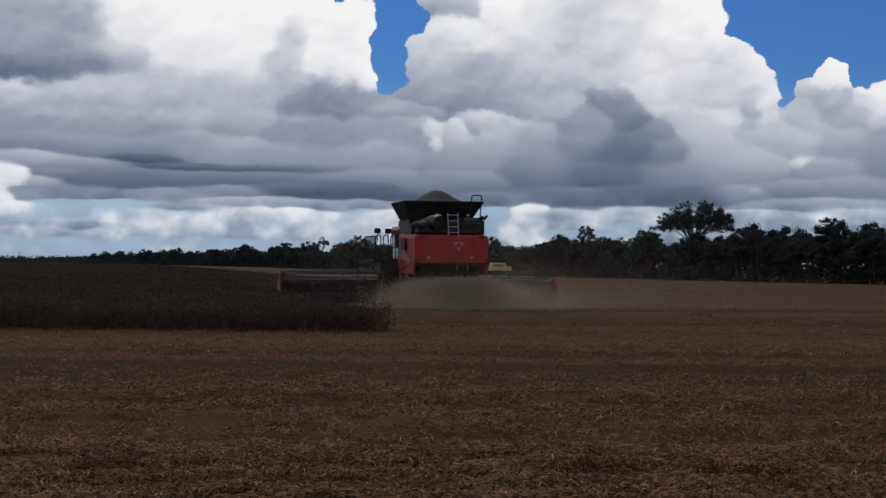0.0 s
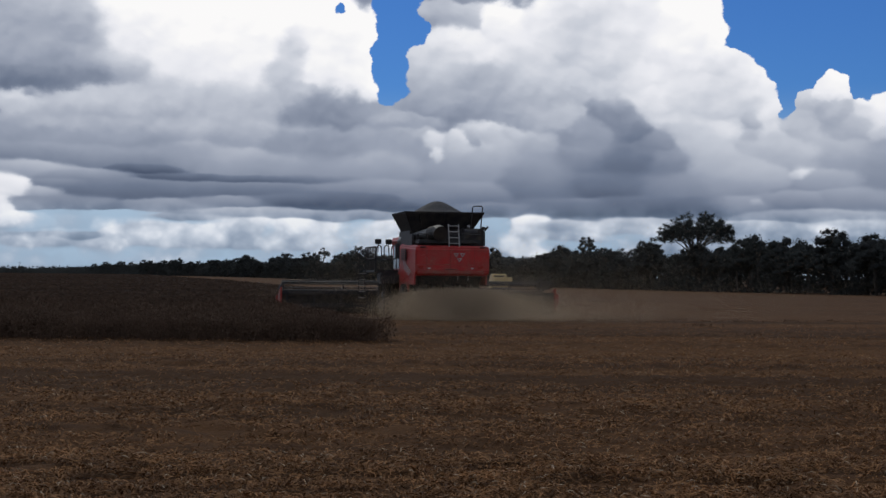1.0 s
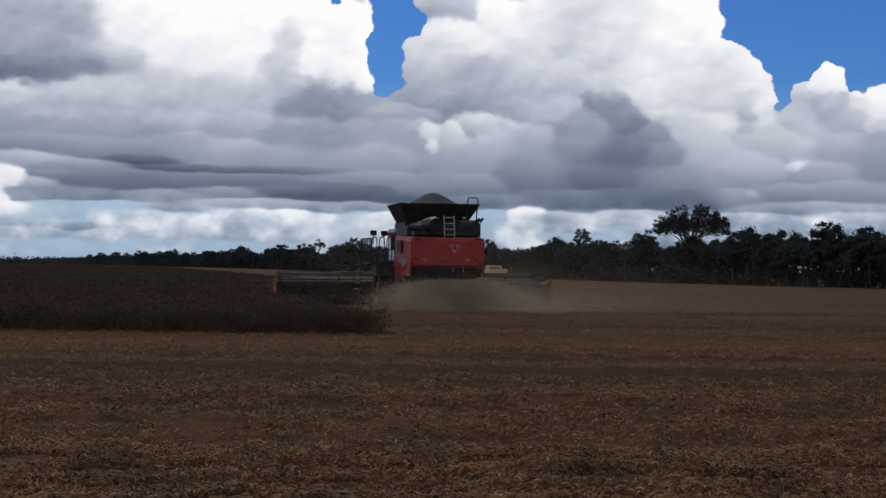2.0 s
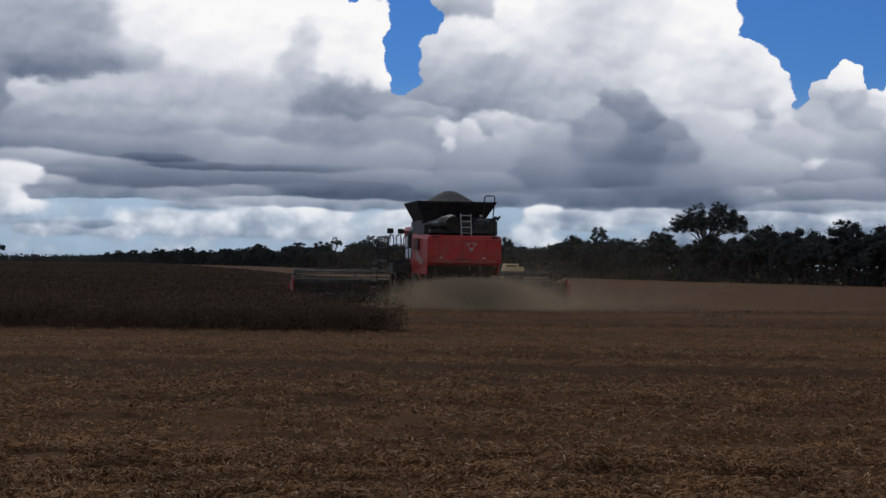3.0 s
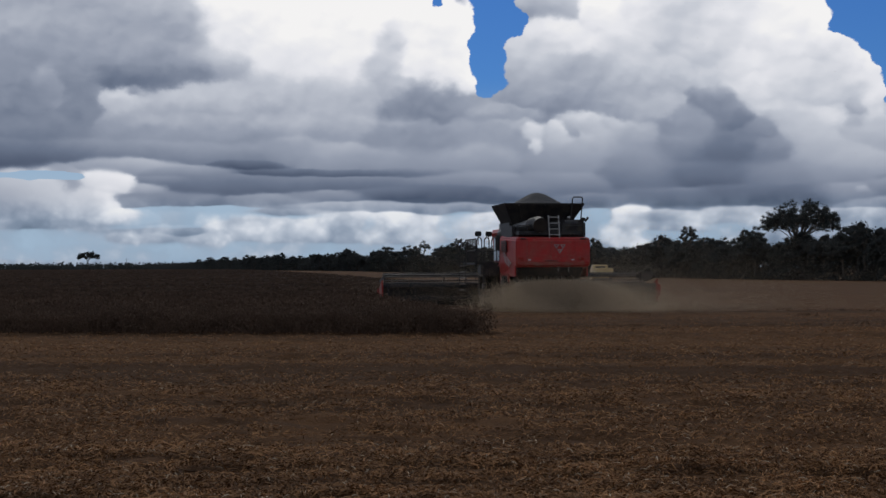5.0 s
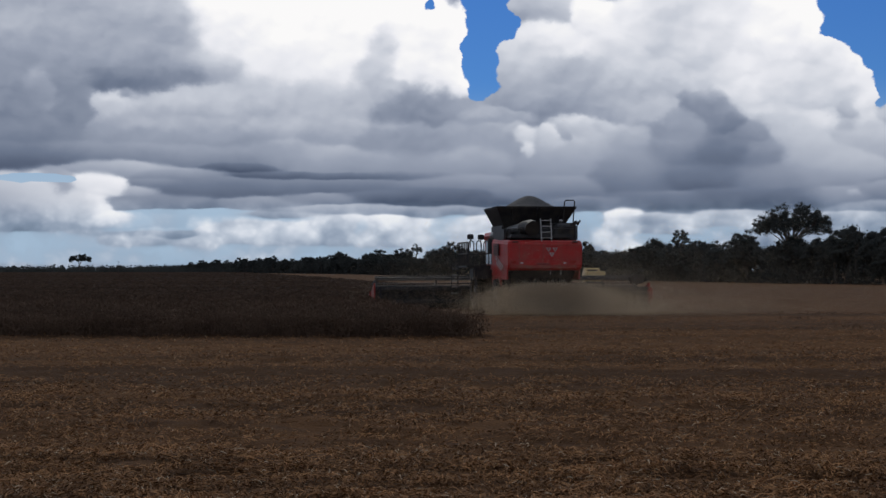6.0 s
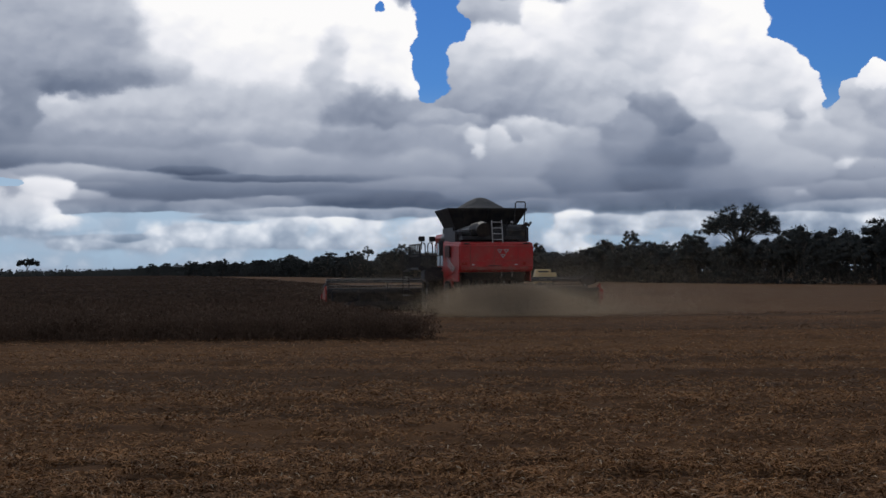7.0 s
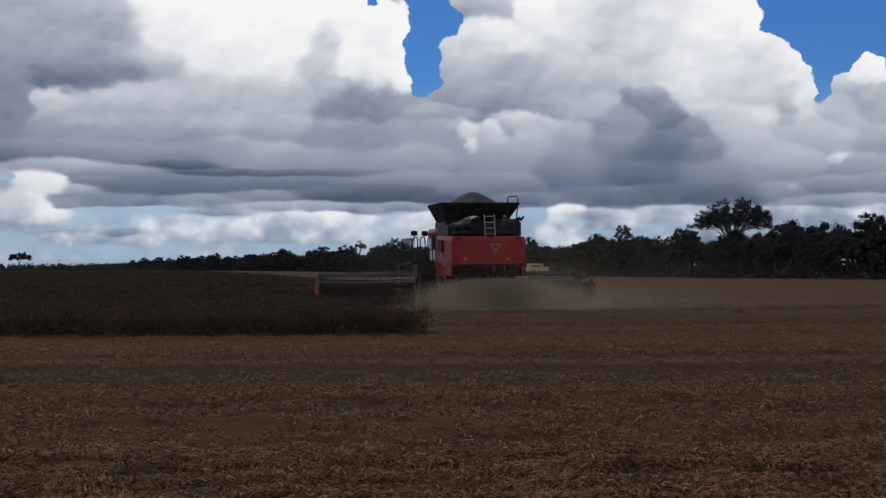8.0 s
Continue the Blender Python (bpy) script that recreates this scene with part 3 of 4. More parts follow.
def plants(x, y, height, leaves, size):
    """Dry plants: a stem each and small crossed leaves and pods along it."""
    n = len(x)
    base = np.stack([x, y, terrain(x, y)], 1)
    lean = rng.normal(0, 0.14, (n, 2))
    top = base + np.stack([lean[:, 0] * height, lean[:, 1] * height, height], 1)
    wd = 0.008 * size / 0.06
    a = np.array([wd, 0, 0])
    V = [np.stack([base - a, base + a, top + a * 0.4, top - a * 0.4], 1).reshape(-1, 3)]
    t = 0.12 + 0.9 * rng.random((n, leaves))
    c = base[:, None] + (top - base)[:, None] * t[..., None]
    c[..., :2] += rng.normal(0, 0.10, (n, leaves, 2))
    c = c.reshape(-1, 3)
    p = rng.normal(0, 1, (len(c), 3)) * np.array([0.5, 0.5, 1.1])
    p /= np.linalg.norm(p, axis=1, keepdims=True)
    q = np.cross(p, rng.normal(0, 1, (len(c), 3)))
    q /= np.linalg.norm(q, axis=1, keepdims=True)
    sz = (size * rng.uniform(0.5, 1.3, len(c)))[:, None]
    p, q = p * sz, q * sz * 0.36
    V.append(np.stack([c - p, c + q, c + p, c - q], 1).reshape(-1, 3))
    V = np.concatenate(V)
    return V, np.arange(len(V)).reshape(-1, 4)


def canopy(l0, l1, s0, s1):
    ls = np.concatenate([np.arange(0, 22, 0.3), 22 + np.geomspace(0.4, 900, 40)]) if l1 > 100 else np.arange(0, l1 - l0 + 0.01, 0.4)
    ls = l0 + ls
    ss = s0 + np.concatenate([np.arange(0, 25, 0.3), 25 + np.geomspace(0.35, s1 - 25, 150)])
    Lm, Sm = np.meshgrid(ls, ss)
    X, Y = CROP_CORNER.x + FWD.x * Sm - Lm, CROP_CORNER.y + FWD.y * Sm
    Z = terrain(X, Y) + 0.22 + 0.08 * smoothstep(40, 150, Sm) + rng.normal(0, 0.05, X.shape)
    nx, ny = len(ls), len(ss)
    idx = np.arange(nx * ny).reshape(ny, nx)
    faces = np.stack([idx[:-1, :-1], idx[:-1, 1:], idx[1:, 1:], idx[1:, :-1]], -1).reshape(-1, 4)
    return np.stack([X.ravel(), Y.ravel(), Z.ravel()], 1), faces


def crop_rows(l0, s0, s1, count):
    """Rows of plants far off, each a ragged standing hedge."""
    V, F = [], []
    for s in np.geomspace(s0, s1, count):
        l1 = min(0.5 * s + 22, 460)
        step = 0.12 + s * 0.0022
        l = np.arange(l0, l1, step)
        n = len(l)
        along = s + rng.normal(0, 0.012 * s, n)
        x, y = CROP_CORNER.x + FWD.x * along - l, CROP_CORNER.y + FWD.y * along
        g = terrain(x, y)
        base = sum(len(v) for v in V)
        V.append(np.stack([np.concatenate([x, x]), np.concatenate([y, y]), np.concatenate([g, g + rng.uniform(0.55, 0.74, n)])], 1))
        i = base + np.arange(n - 1)[:, None]
        F.append(np.concatenate([i, i + 1, i + 1 + n, i + n], 1))
    return np.concatenate(V), np.concatenate(F)


def crop():
    root = tagged(new("soybean_crop"), "dry dark brown soybean plants standing in the uncut field", "crop", kind="stuff")
    part("crop_canopy", canopy(0.5, 800, 0.8, 1500), CROP, root)
    part("crop_canopy", canopy(-13.8, 0.6, 31.0, 1500), CROP, root)
    part("plant_rows", crop_rows(0.2, 24, 1450, 84), CROP, root)
    part("plant_rows", crop_rows(-13.8, 32, 1450, 70), CROP, root)
    x, y = crop_points(6500, 0, 5, 0, 17)
    tuft = np.array([noise.noise((a * 1.5, c * 0.6, 3.0)) for a, c in zip(x, y)])
    part("plants", plants(x, y, rng.uniform(0.46, 0.68, len(x)) + 0.22 * tuft, 26, 0.042), CROP, root)
    x, y = crop_points(16000, 5, 40, 0, 26, 1.3)
    part("plants", plants(x, y, rng.uniform(0.5, 0.74, len(x)), 9, 0.075), CROP, root)
    for s0, s1, l1, n, size in ((40, 110, 55, 9000, 0.10), (110, 300, 120, 6000, 0.15), (300, 1400, 420, 3000, 0.22)):
        x, y = crop_points(n, s0, s1, 0, l1, 1.4)
        part("plants", plants(x, y, rng.uniform(0.5, 0.72, n), 8, size), CROP, root)
        n = n // 5
        x, y = crop_points(n, max(s0, 31), s1, -13.8, 0, 1.4)
        part("plants", plants(x, y, rng.uniform(0.5, 0.72, n), 8, size), CROP, root)
    # bare stems along the cut edge
    x, y = crop_points(700, -0.25, 1.2, 0, 18)
    n = len(x)
    ways = np.stack([rng.normal(0.05, 0.35, n), rng.normal(0, 0.2, n), np.ones(n)], 1)
    long = rng.uniform(0.18, 0.6, n)
    side = np.stack([np.full(n, 0.006), np.zeros(n), np.zeros(n)], 1)
    foot = np.stack([x, y, np.zeros(n)], 1)
    V = np.stack([foot - side, foot + side, foot + ways * long[:, None] + side * 0.5, foot + ways * long[:, None] - side * 0.5], 1).reshape(-1, 3)
    part("stems", (V, np.arange(4 * n).reshape(-1, 4)), CROP, root)
    x, y = crop_points(40, 0, 1.2, -0.35, 0.6)
    part("plants", plants(x, y, rng.uniform(0.5, 0.95, len(x)), 22, 0.045), CROP, root)


# ---- harvester ----
def wheel(parent, x, y, r, width, rim_r):
    bm = B()
    prof = [(rim_r, -0.5), (r * 0.9, -0.5), (r * 0.97, -0.4), (r, 0.0), (r * 0.97, 0.4), (r * 0.9, 0.5), (rim_r, 0.5)]
    loops = [[(p[1] * width, p[0] * math.cos(a), p[0] * math.sin(a)) for p in prof] for a in (2 * math.pi * k / 28 for k in range(28))]
    rings = [[bm.verts.new(p) for p in loop] for loop in loops]
    for i in range(28):
        a, b = rings[i], rings[(i + 1) % 28]
        for k in range(len(prof) - 1):
            bm.faces.new((a[k], b[k], b[k + 1], a[k + 1]))
    for i in range(22):
        for s in (-1, 1):
            an = 2 * math.pi * (i + 0.25 * s) / 22
            m = Matrix.Rotation(an, 4, "X") @ Matrix.Translation((s * width * 0.24, 0, r)) @ Matrix.Rotation(s * 0.7, 4, "Z")
            box(bm, (0, 0, 0), (width * 0.55, 0.07, 0.07), 0, m)
    tyre = part("tyre", bm, RUBBER, parent)
    tyre.location = (x, y, r)
    bm = B()
    tube(bm, [(-width * 0.3, 0, 0), (width * 0.3, 0, 0)], rim_r, 20)
    tube(bm, [(-width * 0.42, 0, 0), (width * 0.42, 0, 0)], rim_r * 0.35, 12)
    part("rim", bm, STEEL, tyre)


def harvester():
    root = tagged(new("combine_harvester"), "dusty red combine harvester with a heaped grain tank, cutting soybeans", "harvester")
    root.matrix_world = Matrix.Translation(REAR) @ Matrix.Rotation(HEAD, 4, "Z")
    # hood: rear panel narrows and leans a little; long side panels
    bm = B()
    loft(bm, [
        [(-1.5, 0.10, 1.86), (1.66, 0.10, 1.86), (1.65, 3.6, 1.55), (-1.55, 3.6, 1.55)],
        [(-1.52, 0.0, 2.02), (1.7, 0.0, 2.02), (1.65, 3.6, 2.05), (-1.55, 3.6, 2.05)],
        [(-1.52, 0.0, 3.0), (1.7, 0.0, 3.0), (1.65, 3.6, 3.15), (-1.55, 3.6, 3.15)],
        [(-1.46, 0.08, 3.12), (1.66, 0.08, 3.12), (1.6, 3.6, 3.2), (-1.5, 3.6, 3.25)],
    ])
    bmesh.ops.bevel(bm, geom=list(bm.edges), offset=0.05, segments=2, affect="EDGES")
    part("hood", bm, RED, root, "red painted rear hood")
    part("bumper", box(B(), (0, -0.03, 2.0), (2.9, 0.08, 0.14), 0.03), DARK_RED, root)
    for x in (-1.15, 0.0, 1.15):
        part("seam", box(B(), (x * 0.9, -0.008, 2.55), (0.02, 0.02, 0.95), 0.004), DARK_RED, root)
    for x in (-1.3, 1.3):
        part("tail_lamp", box(B(), (x, -0.05, 2.2), (0.22, 0.08, 0.12), 0.02), LENS, root)
        part("reflector", box(B(), (x * 0.72, -0.03, 2.16), (0.12, 0.05, 0.05), 0.01), WHITE, root, "small pale reflector")
    # plain white mark of three small triangles
    for x, z in ((0.23, 2.75), (0.51, 2.75), (0.37, 2.54)):
        bm = B()
        ring = [(x + 0.145 * math.sin(a), -0.024, z - 0.125 * math.cos(a)) for a in (0, 2.094, 4.189)]
        hole = [(x + 0.06 * math.sin(a), -0.024, z - 0.05 * math.cos(a)) for a in (0, 2.094, 4.189)]
        o1, h1 = [bm.verts.new(p) for p in ring], [bm.verts.new(p) for p in hole]
        for k in range(3):
            bm.faces.new((o1[k], o1[(k + 1) % 3], h1[(k + 1) % 3], h1[k]))
        bmesh.ops.solidify(bm, geom=list(bm.faces), thickness=0.012)
        part("emblem", bm, DUSTY_WHITE, root, "plain dusty white triangle mark")
    for z in (2.32, 2.92):
        part("panel_crease", box(B(), (0.09, -0.006, z), (2.9, 0.016, 0.022), 0.004), DARK_RED, root)
    for x in (-1.2, 1.38):
        part("hinge", tube(B(), [(x - 0.12, -0.02, 3.06), (x + 0.12, -0.02, 3.06)], 0.03), BLACK, root)
    part("hood_grip", tube(B(), [(-0.25, 0.0, 2.12), (-0.25, -0.07, 2.12), (0.25, -0.07, 2.12), (0.25, 0.0, 2.12)], 0.018), BLACK, root)
    for s in (-1.22, 1.4):
        part("tank_side_plate", box(B(), (s, 2.2, 3.42), (0.06, 2.4, 0.5), 0.02), BLACK, root)
    # side panels with louvre and pale stripe
    for s in (-1, 1):
        bm = B()
        box(bm, (s * 1.56 + 0.07, 1.9, 2.2), (0.05, 3.3, 1.5), 0.03)
        part("side_panel", bm, RED, root)
        part("side_skirt", box(B(), (s * 1.5, 2.6, 1.35), (0.08, 2.0, 0.5), 0.03), DARK_RED, root)
        part("louvre", box(B(), (s * 1.595, 2.3, 2.75), (0.03, 1.1, 0.5), 0.01), BLACK, root)
        for k in range(5):
            part("louvre_slat", box(B(), (s * 1.62, 2.3, 2.55 + 0.1 * k), (0.03, 1.05, 0.03), 0.005), DARK_RED, root)
        rot = Matrix.Rotation(0.28, 4, "X")
        for k in range(3):
            part("stripe", box(B(), (s * 1.592, 1.7, 2.28 - 0.13 * k), (0.014, 2.0 - 0.4 * k, 0.05), 0.003, rot), LADDER, root, "faded silver stripe decal")
    # under the hood: straw chopper and spreader discs
    part("chopper_housing", loft(B(), [rect(-1.4, 1.5, 0.3, 1.9, 1.95), rect(-1.35, 1.4, 0.55, 1.9, 1.5), rect(-1.2, 1.25, 0.75, 1.6, 1.15)]), BLACK, root)
    for k in range(9):
        part("deflector_fin", box(B(), (-1.0 + 0.25 * k, 0.45, 1.3), (0.02, 0.5, 0.35), 0.004), BLACK, root)
    part("tailboard", box(B(), (0.05, 0.28, 1.68), (2.6, 0.06, 0.4), 0.02, Matrix.Rotation(0.5, 4, "X")), BLACK, root)
    part("rear_axle", box(B(), (0, 2.2, 0.75), (2.6, 0.3, 0.3), 0.04), BLACK, root)
    part("chassis", box(B(), (0, 4.0, 1.35), (1.9, 4.6, 0.8), 0.05), BLACK, root)
    for s in (-1, 1):
        wheel(root, s * 1.45, 2.2, 0.72, 0.5, 0.36)
        wheel(root, s * 1.62, 5.8, 0.98, 0.75, 0.45)
    part("front_axle", box(B(), (0, 5.8, 0.98), (3.0, 0.4, 0.4), 0.05), BLACK, root)
    # engine deck
    part("engine_deck", box(B(), (0, 1.1, 3.3), (2.7, 1.9, 0.16), 0.03), BLACK, root)
    part("engine_cover", box(B(), (0.55, 1.3, 3.55), (1.2, 1.2, 0.5), 0.06), BLACK, root)
    part("radiator_box", box(B(), (1.25, 1.5, 3.5), (0.5, 1.4, 0.62), 0.05), BLACK, root)
    part("exhaust", tube(B(), [(0.95, 0.9, 3.3), (0.95, 0.9, 3.85), (0.95, 0.75, 4.0)], 0.07), STEEL, root)
    part("air_filter", tube(B(), [(0.75, 0.7, 3.7), (1.3, 0.7, 3.7)], 0.17, 14), BLACK, root)
    part("work_lamp", box(B(), (1.52, 0.45, 3.9), (0.16, 0.14, 0.14), 0.03), BLACK, root)
    part("lamp_post", tube(B(), [(1.5, 0.45, 3.2), (1.5, 0.45, 3.86)], 0.03), BLACK, root)
    for x in (-0.98, -0.6, -0.2, 0.2):
        part("deck_rail_post", tube(B(), [(x, 0.22, 3.3), (x, 0.22, 3.62)], 0.018), BLACK, root)
    part("deck_rail", tube(B(), [(-1.4, 0.22, 3.62), (1.4, 0.22, 3.62)], 0.018), BLACK, root)
    # walls of the engine bay, flush with the hood
    part("bay_wall", box(B(), (1.12, 1.7, 3.46), (1.05, 2.3, 0.72), 0.06), BLACK, root, "black engine bay cover")
    part("bay_wall", box(B(), (-1.40, 2.5, 3.38), (0.1, 2.6, 0.5), 0.03), BLACK, root, "black side board")
    part("bay_lid", box(B(), (1.12, 1.7, 3.86), (1.1, 2.1, 0.06), 0.02), BLACK, root)
    part("radiator_screen", box(B(), (1.12, 0.54, 3.5), (0.7, 0.03, 0.42), 0.01), RUBBER, root)
    part("beacon_arm", tube(B(), [(1.6, 0.5, 3.8), (1.72, 0.42, 3.98)], 0.05), BLACK, root)
    for x in (0.3, 0.75):
        part("tow_eye", tube(B(), [(x, -0.02, 1.84), (x, -0.06, 1.72), (x, 0.0, 1.66)], 0.025), LADDER, root, "pale worn steel eye")
    # grain tank: funnel sides, folded extension, heap of beans
    part("tank_body", box(B(), (0.1, 3.9, 3.5), (2.75, 2.6, 0.75), 0.05), BLACK, root)
    t = 0.04
    bm = B()
    loft(bm, [rect(-1.2, 1.45, 2.5, 4.9, 3.75), rect(-1.6, 1.93, 2.0, 5.2, 4.57), rect(-1.62, 1.95, 1.98, 5.22, 4.65), rect(-1.62 + t, 1.95 - t, 1.98 + t, 5.22 - t, 4.65),
              rect(-1.2 + t, 1.45 - t, 2.5 + t, 4.9 - t, 3.8)])
    part("tank_extension", bm, BLACK, root, "black flared grain tank extension")
    for x in (-1.0, 0.0, 1.0):
        bm = B()
        tube(bm, [(0.13 + x * 0.9, 2.46, 3.78), (0.17 + x * 1.15, 1.97, 4.56)], 0.03)
        part("tank_rib", bm, BLACK, root)
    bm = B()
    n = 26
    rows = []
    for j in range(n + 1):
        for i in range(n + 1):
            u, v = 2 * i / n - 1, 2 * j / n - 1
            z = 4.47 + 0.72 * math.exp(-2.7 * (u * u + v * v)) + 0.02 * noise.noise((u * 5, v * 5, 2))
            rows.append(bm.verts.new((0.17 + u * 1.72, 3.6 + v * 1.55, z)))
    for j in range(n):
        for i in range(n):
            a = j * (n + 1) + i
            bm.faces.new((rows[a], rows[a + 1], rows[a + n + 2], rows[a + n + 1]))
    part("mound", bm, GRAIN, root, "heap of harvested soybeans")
    # unloading auger folded back along the tank
    bm = B()
    tube(bm, [(-1.28, 4.6, 3.36), (-1.22, 4.2, 3.42), (-0.62, 0.45, 3.68)], 0.2, 14, 0.25)
    part("auger_tube", bm, STEEL, root, "grey unloading auger tube")
    part("auger_spout", tube(B(), [(-0.68, 0.75, 3.66), (-0.52, 0.1, 3.70), (-0.48, -0.12, 3.62)], 0.29, 16, 0.33), BLACK, root, "black rubber auger spout")
    part("auger_elbow", tube(B(), [(-1.28, 4.65, 2.6), (-1.28, 4.65, 3.3)], 0.26, 14), BLACK, root)
    # rear ladder and grab rail
    lad = part("ladder", tube(B(), [(-0.06, 0.05, 3.08), (-0.06, 0.25, 4.05)], 0.026), LADDER, root, "pale metal ladder")
    part("ladder_rail", tube(B(), [(0.38, 0.05, 3.08), (0.38, 0.25, 4.05)], 0.026), LADDER, lad)
    for k in range(4):
        z = 3.22 + 0.25 * k
        y = 0.05 + 0.2 * (z - 3.16)
        part("rung", tube(B(), [(-0.06, y, z), (0.38, y, z)], 0.018), LADDER, lad)
    part("grab_rail", tube(B(), [(1.35, 2.1, 3.8), (1.4, 1.95, 4.85), (1.45, 1.95, 4.92), (1.8, 1.95, 4.92), (1.85, 1.95, 4.85), (1.8, 2.1, 3.8)], 0.028), BLACK, root)
    # cab with roof and windows, in front of the tank
    cab = part("cab", loft(B(), [rect(-1.0, 1.0, 5.9, 7.6, 1.9), rect(-1.1, 1.1, 5.9, 7.9, 3.3), rect(-1.15, 1.15, 5.85, 8.0, 3.45), rect(-1.05, 1.05, 5.95, 7.9, 3.62)]), RED, root, "red operator cab")
    part("windscreen", box(B(), (0, 7.82, 2.7), (1.9, 0.04, 1.2), 0.01, Matrix.Rotation(-0.2, 4, "X")), GLASS, cab)
    for s in (-1, 1):
        part("side_window", box(B(), (s * 1.085, 6.8, 2.7), (0.03, 1.4, 1.1), 0.01), GLASS, cab)
    # access platform with railings, steps, mirrors
    part("platform", box(B(), (-2.05, 5.6, 2.02), (1.1, 3.2, 0.1), 0.02), BLACK, root)
    part("platform_tank", box(B(), (-1.95, 4.3, 1.72), (0.8, 1.0, 0.5), 0.06), BLACK, root)
    for y in (4.05, 4.5, 4.95, 5.4, 5.85, 6.3, 6.8):
        part("rail_post", tube(B(), [(-2.55, y, 2.05), (-2.55, y, 3.12)], 0.03), BLACK, root)
    for z in (2.6, 3.12):
        part("handrail", tube(B(), [(-2.55, 6.8, z), (-2.55, 4.1, z)] + ([(-2.5, 4.05, z), (-1.65, 4.05, z)] if z < 3 else []), 0.03), BLACK, root)
    for a, b in ((-2.5, -2.28), (-2.16, -1.94), (-1.82, -1.6)):
        part("rail_hoop", tube(B(), [(a, 4.05, 2.05), (a, 4.05, 3.05), (a + 0.03, 4.05, 3.14), ((a + b) / 2, 4.05, 3.19), (b - 0.03, 4.05, 3.14), (b, 4.05, 3.05), (b, 4.05, 2.05)], 0.026), BLACK, root)
    for x in (-3.0, -2.75):
        part("grab_hoop", tube(B(), [(x, 6.4, 2.0), (x, 6.4, 2.95), (x + 0.06, 6.35, 3.02), (x + 0.16, 6.3, 3.0)], 0.03), BLACK, root)
    for x in (-2.9, -2.62):
        part("step_rail", tube(B(), [(x, 6.6, 0.7), (x, 6.4, 2.1), (x, 6.3, 2.9), (x + 0.15, 6.2, 2.98)], 0.026), BLACK, root)
    for k in range(5):
        part("step", box(B(), (-2.76, 6.55 - 0.04 * k, 0.8 + 0.28 * k), (0.3, 0.2, 0.04), 0.01), STEEL, root)
    for x, y, z in ((-1.95, 6.9, 3.42), (-1.5, 6.6, 3.4)):
        part("mirror_arm", tube(B(), [(x, y, 2.9), (x, y, z)], 0.022), BLACK, root)
        part("mirror", box(B(), (x, y, z), (0.3, 0.12, 0.24), 0.03), BLACK, root)
    # feeder house and cutting header
    part("feeder_house", loft(B(), [rect(-0.7, 0.7, 6.2, 7.4, 1.6), rect(-0.75, 0.75, 7.4, 8.6, 0.7)][::1]), DARK_RED, root)
    x0, x1 = -6.3, 7.15
    mid, wide = (x0 + x1) / 2, x1 - x0
    hd = tagged(part("header_beam", box(B(), (mid, 8.5, 0.98), (wide, 0.14, 0.14), 0.03), BLACK, root), "wide black cutting header")
    # back sheet, run dark down to the ground in place of the shade underneath
    part("back_sheet", box(B(), (mid, 8.6, 0.5), (wide, 0.05, 0.9), 0.01, Matrix.Rotation(0.1, 4, "X")), RUBBER, hd)
    part("lower_beam", box(B(), (mid, 8.55, 0.38), (wide, 0.2, 0.2), 0.03), BLACK, hd)
    for k in range(11):
        x = x0 + 0.3 + (wide - 0.6) * k / 10
        part("frame_strut", box(B(), (x, 8.46, 0.65), (0.08, 0.08, 0.7), 0.015), BLACK, hd)
    part("feed_auger", tube(B(), [(x0 + 0.1, 9.0, 0.6), (x1 - 0.1, 9.0, 0.6)], 0.28, 14), STEEL, hd)
    part("knife_bar", box(B(), (mid, 9.75, 0.14), (wide, 0.12, 0.05), 0.01), STEEL, hd)
    part("header_floor", box(B(), (mid, 9.2, 0.2), (wide, 1.2, 0.05), 0.01), BLACK, hd)
    part("reel_shaft", tube(B(), [(x0 + 0.2, 9.9, 1.05), (x1 - 0.2, 9.9, 1.05)], 0.09, 10), BLACK, hd)
    part("reel_guard", tube(B(), [(x0 + 0.1, 9.3, 1.48), (x1 - 0.1, 9.3, 1.48)], 0.05), BLACK, hd)
    for k in range(6):
        a = 2 * math.pi * (k + 0.3) / 6
        y, z = 9.9 + 0.52 * math.cos(a), 1.05 + 0.52 * math.sin(a)
        bm = tube(B(), [(x0 + 0.2, y, z), (x1 - 0.2, y, z)], 0.03)
        for j in range(60):
            x = x0 + 0.3 + (wide - 0.6) * j / 59
            q = Vector((x, y - 0.03, z - 0.11))
            box(bm, q, (0.014, 0.014, 0.24), 0)
        tagged(part("reel_bat", bm, BLACK, hd), kind="stuff")
    for x in (x0 + 0.25, x0 * 0.5, mid, x1 * 0.5, x1 - 0.25):
        for k in range(6):
            a = 2 * math.pi * (k + 0.3) / 6
            part("reel_spoke", tube(B(), [(x, 9.9, 1.05), (x, 9.9 + 0.52 * math.cos(a), 1.05 + 0.52 * math.sin(a))], 0.022, 6), BLACK, hd)
    for s, ex in ((-1, x0), (1, x1)):
        part("reel_arm", box(B(), (ex - s * 0.1, 9.3, 1.3), (0.12, 1.9, 0.14), 0.03, Matrix.Rotation(-0.12, 4, "X")), BLACK, hd)
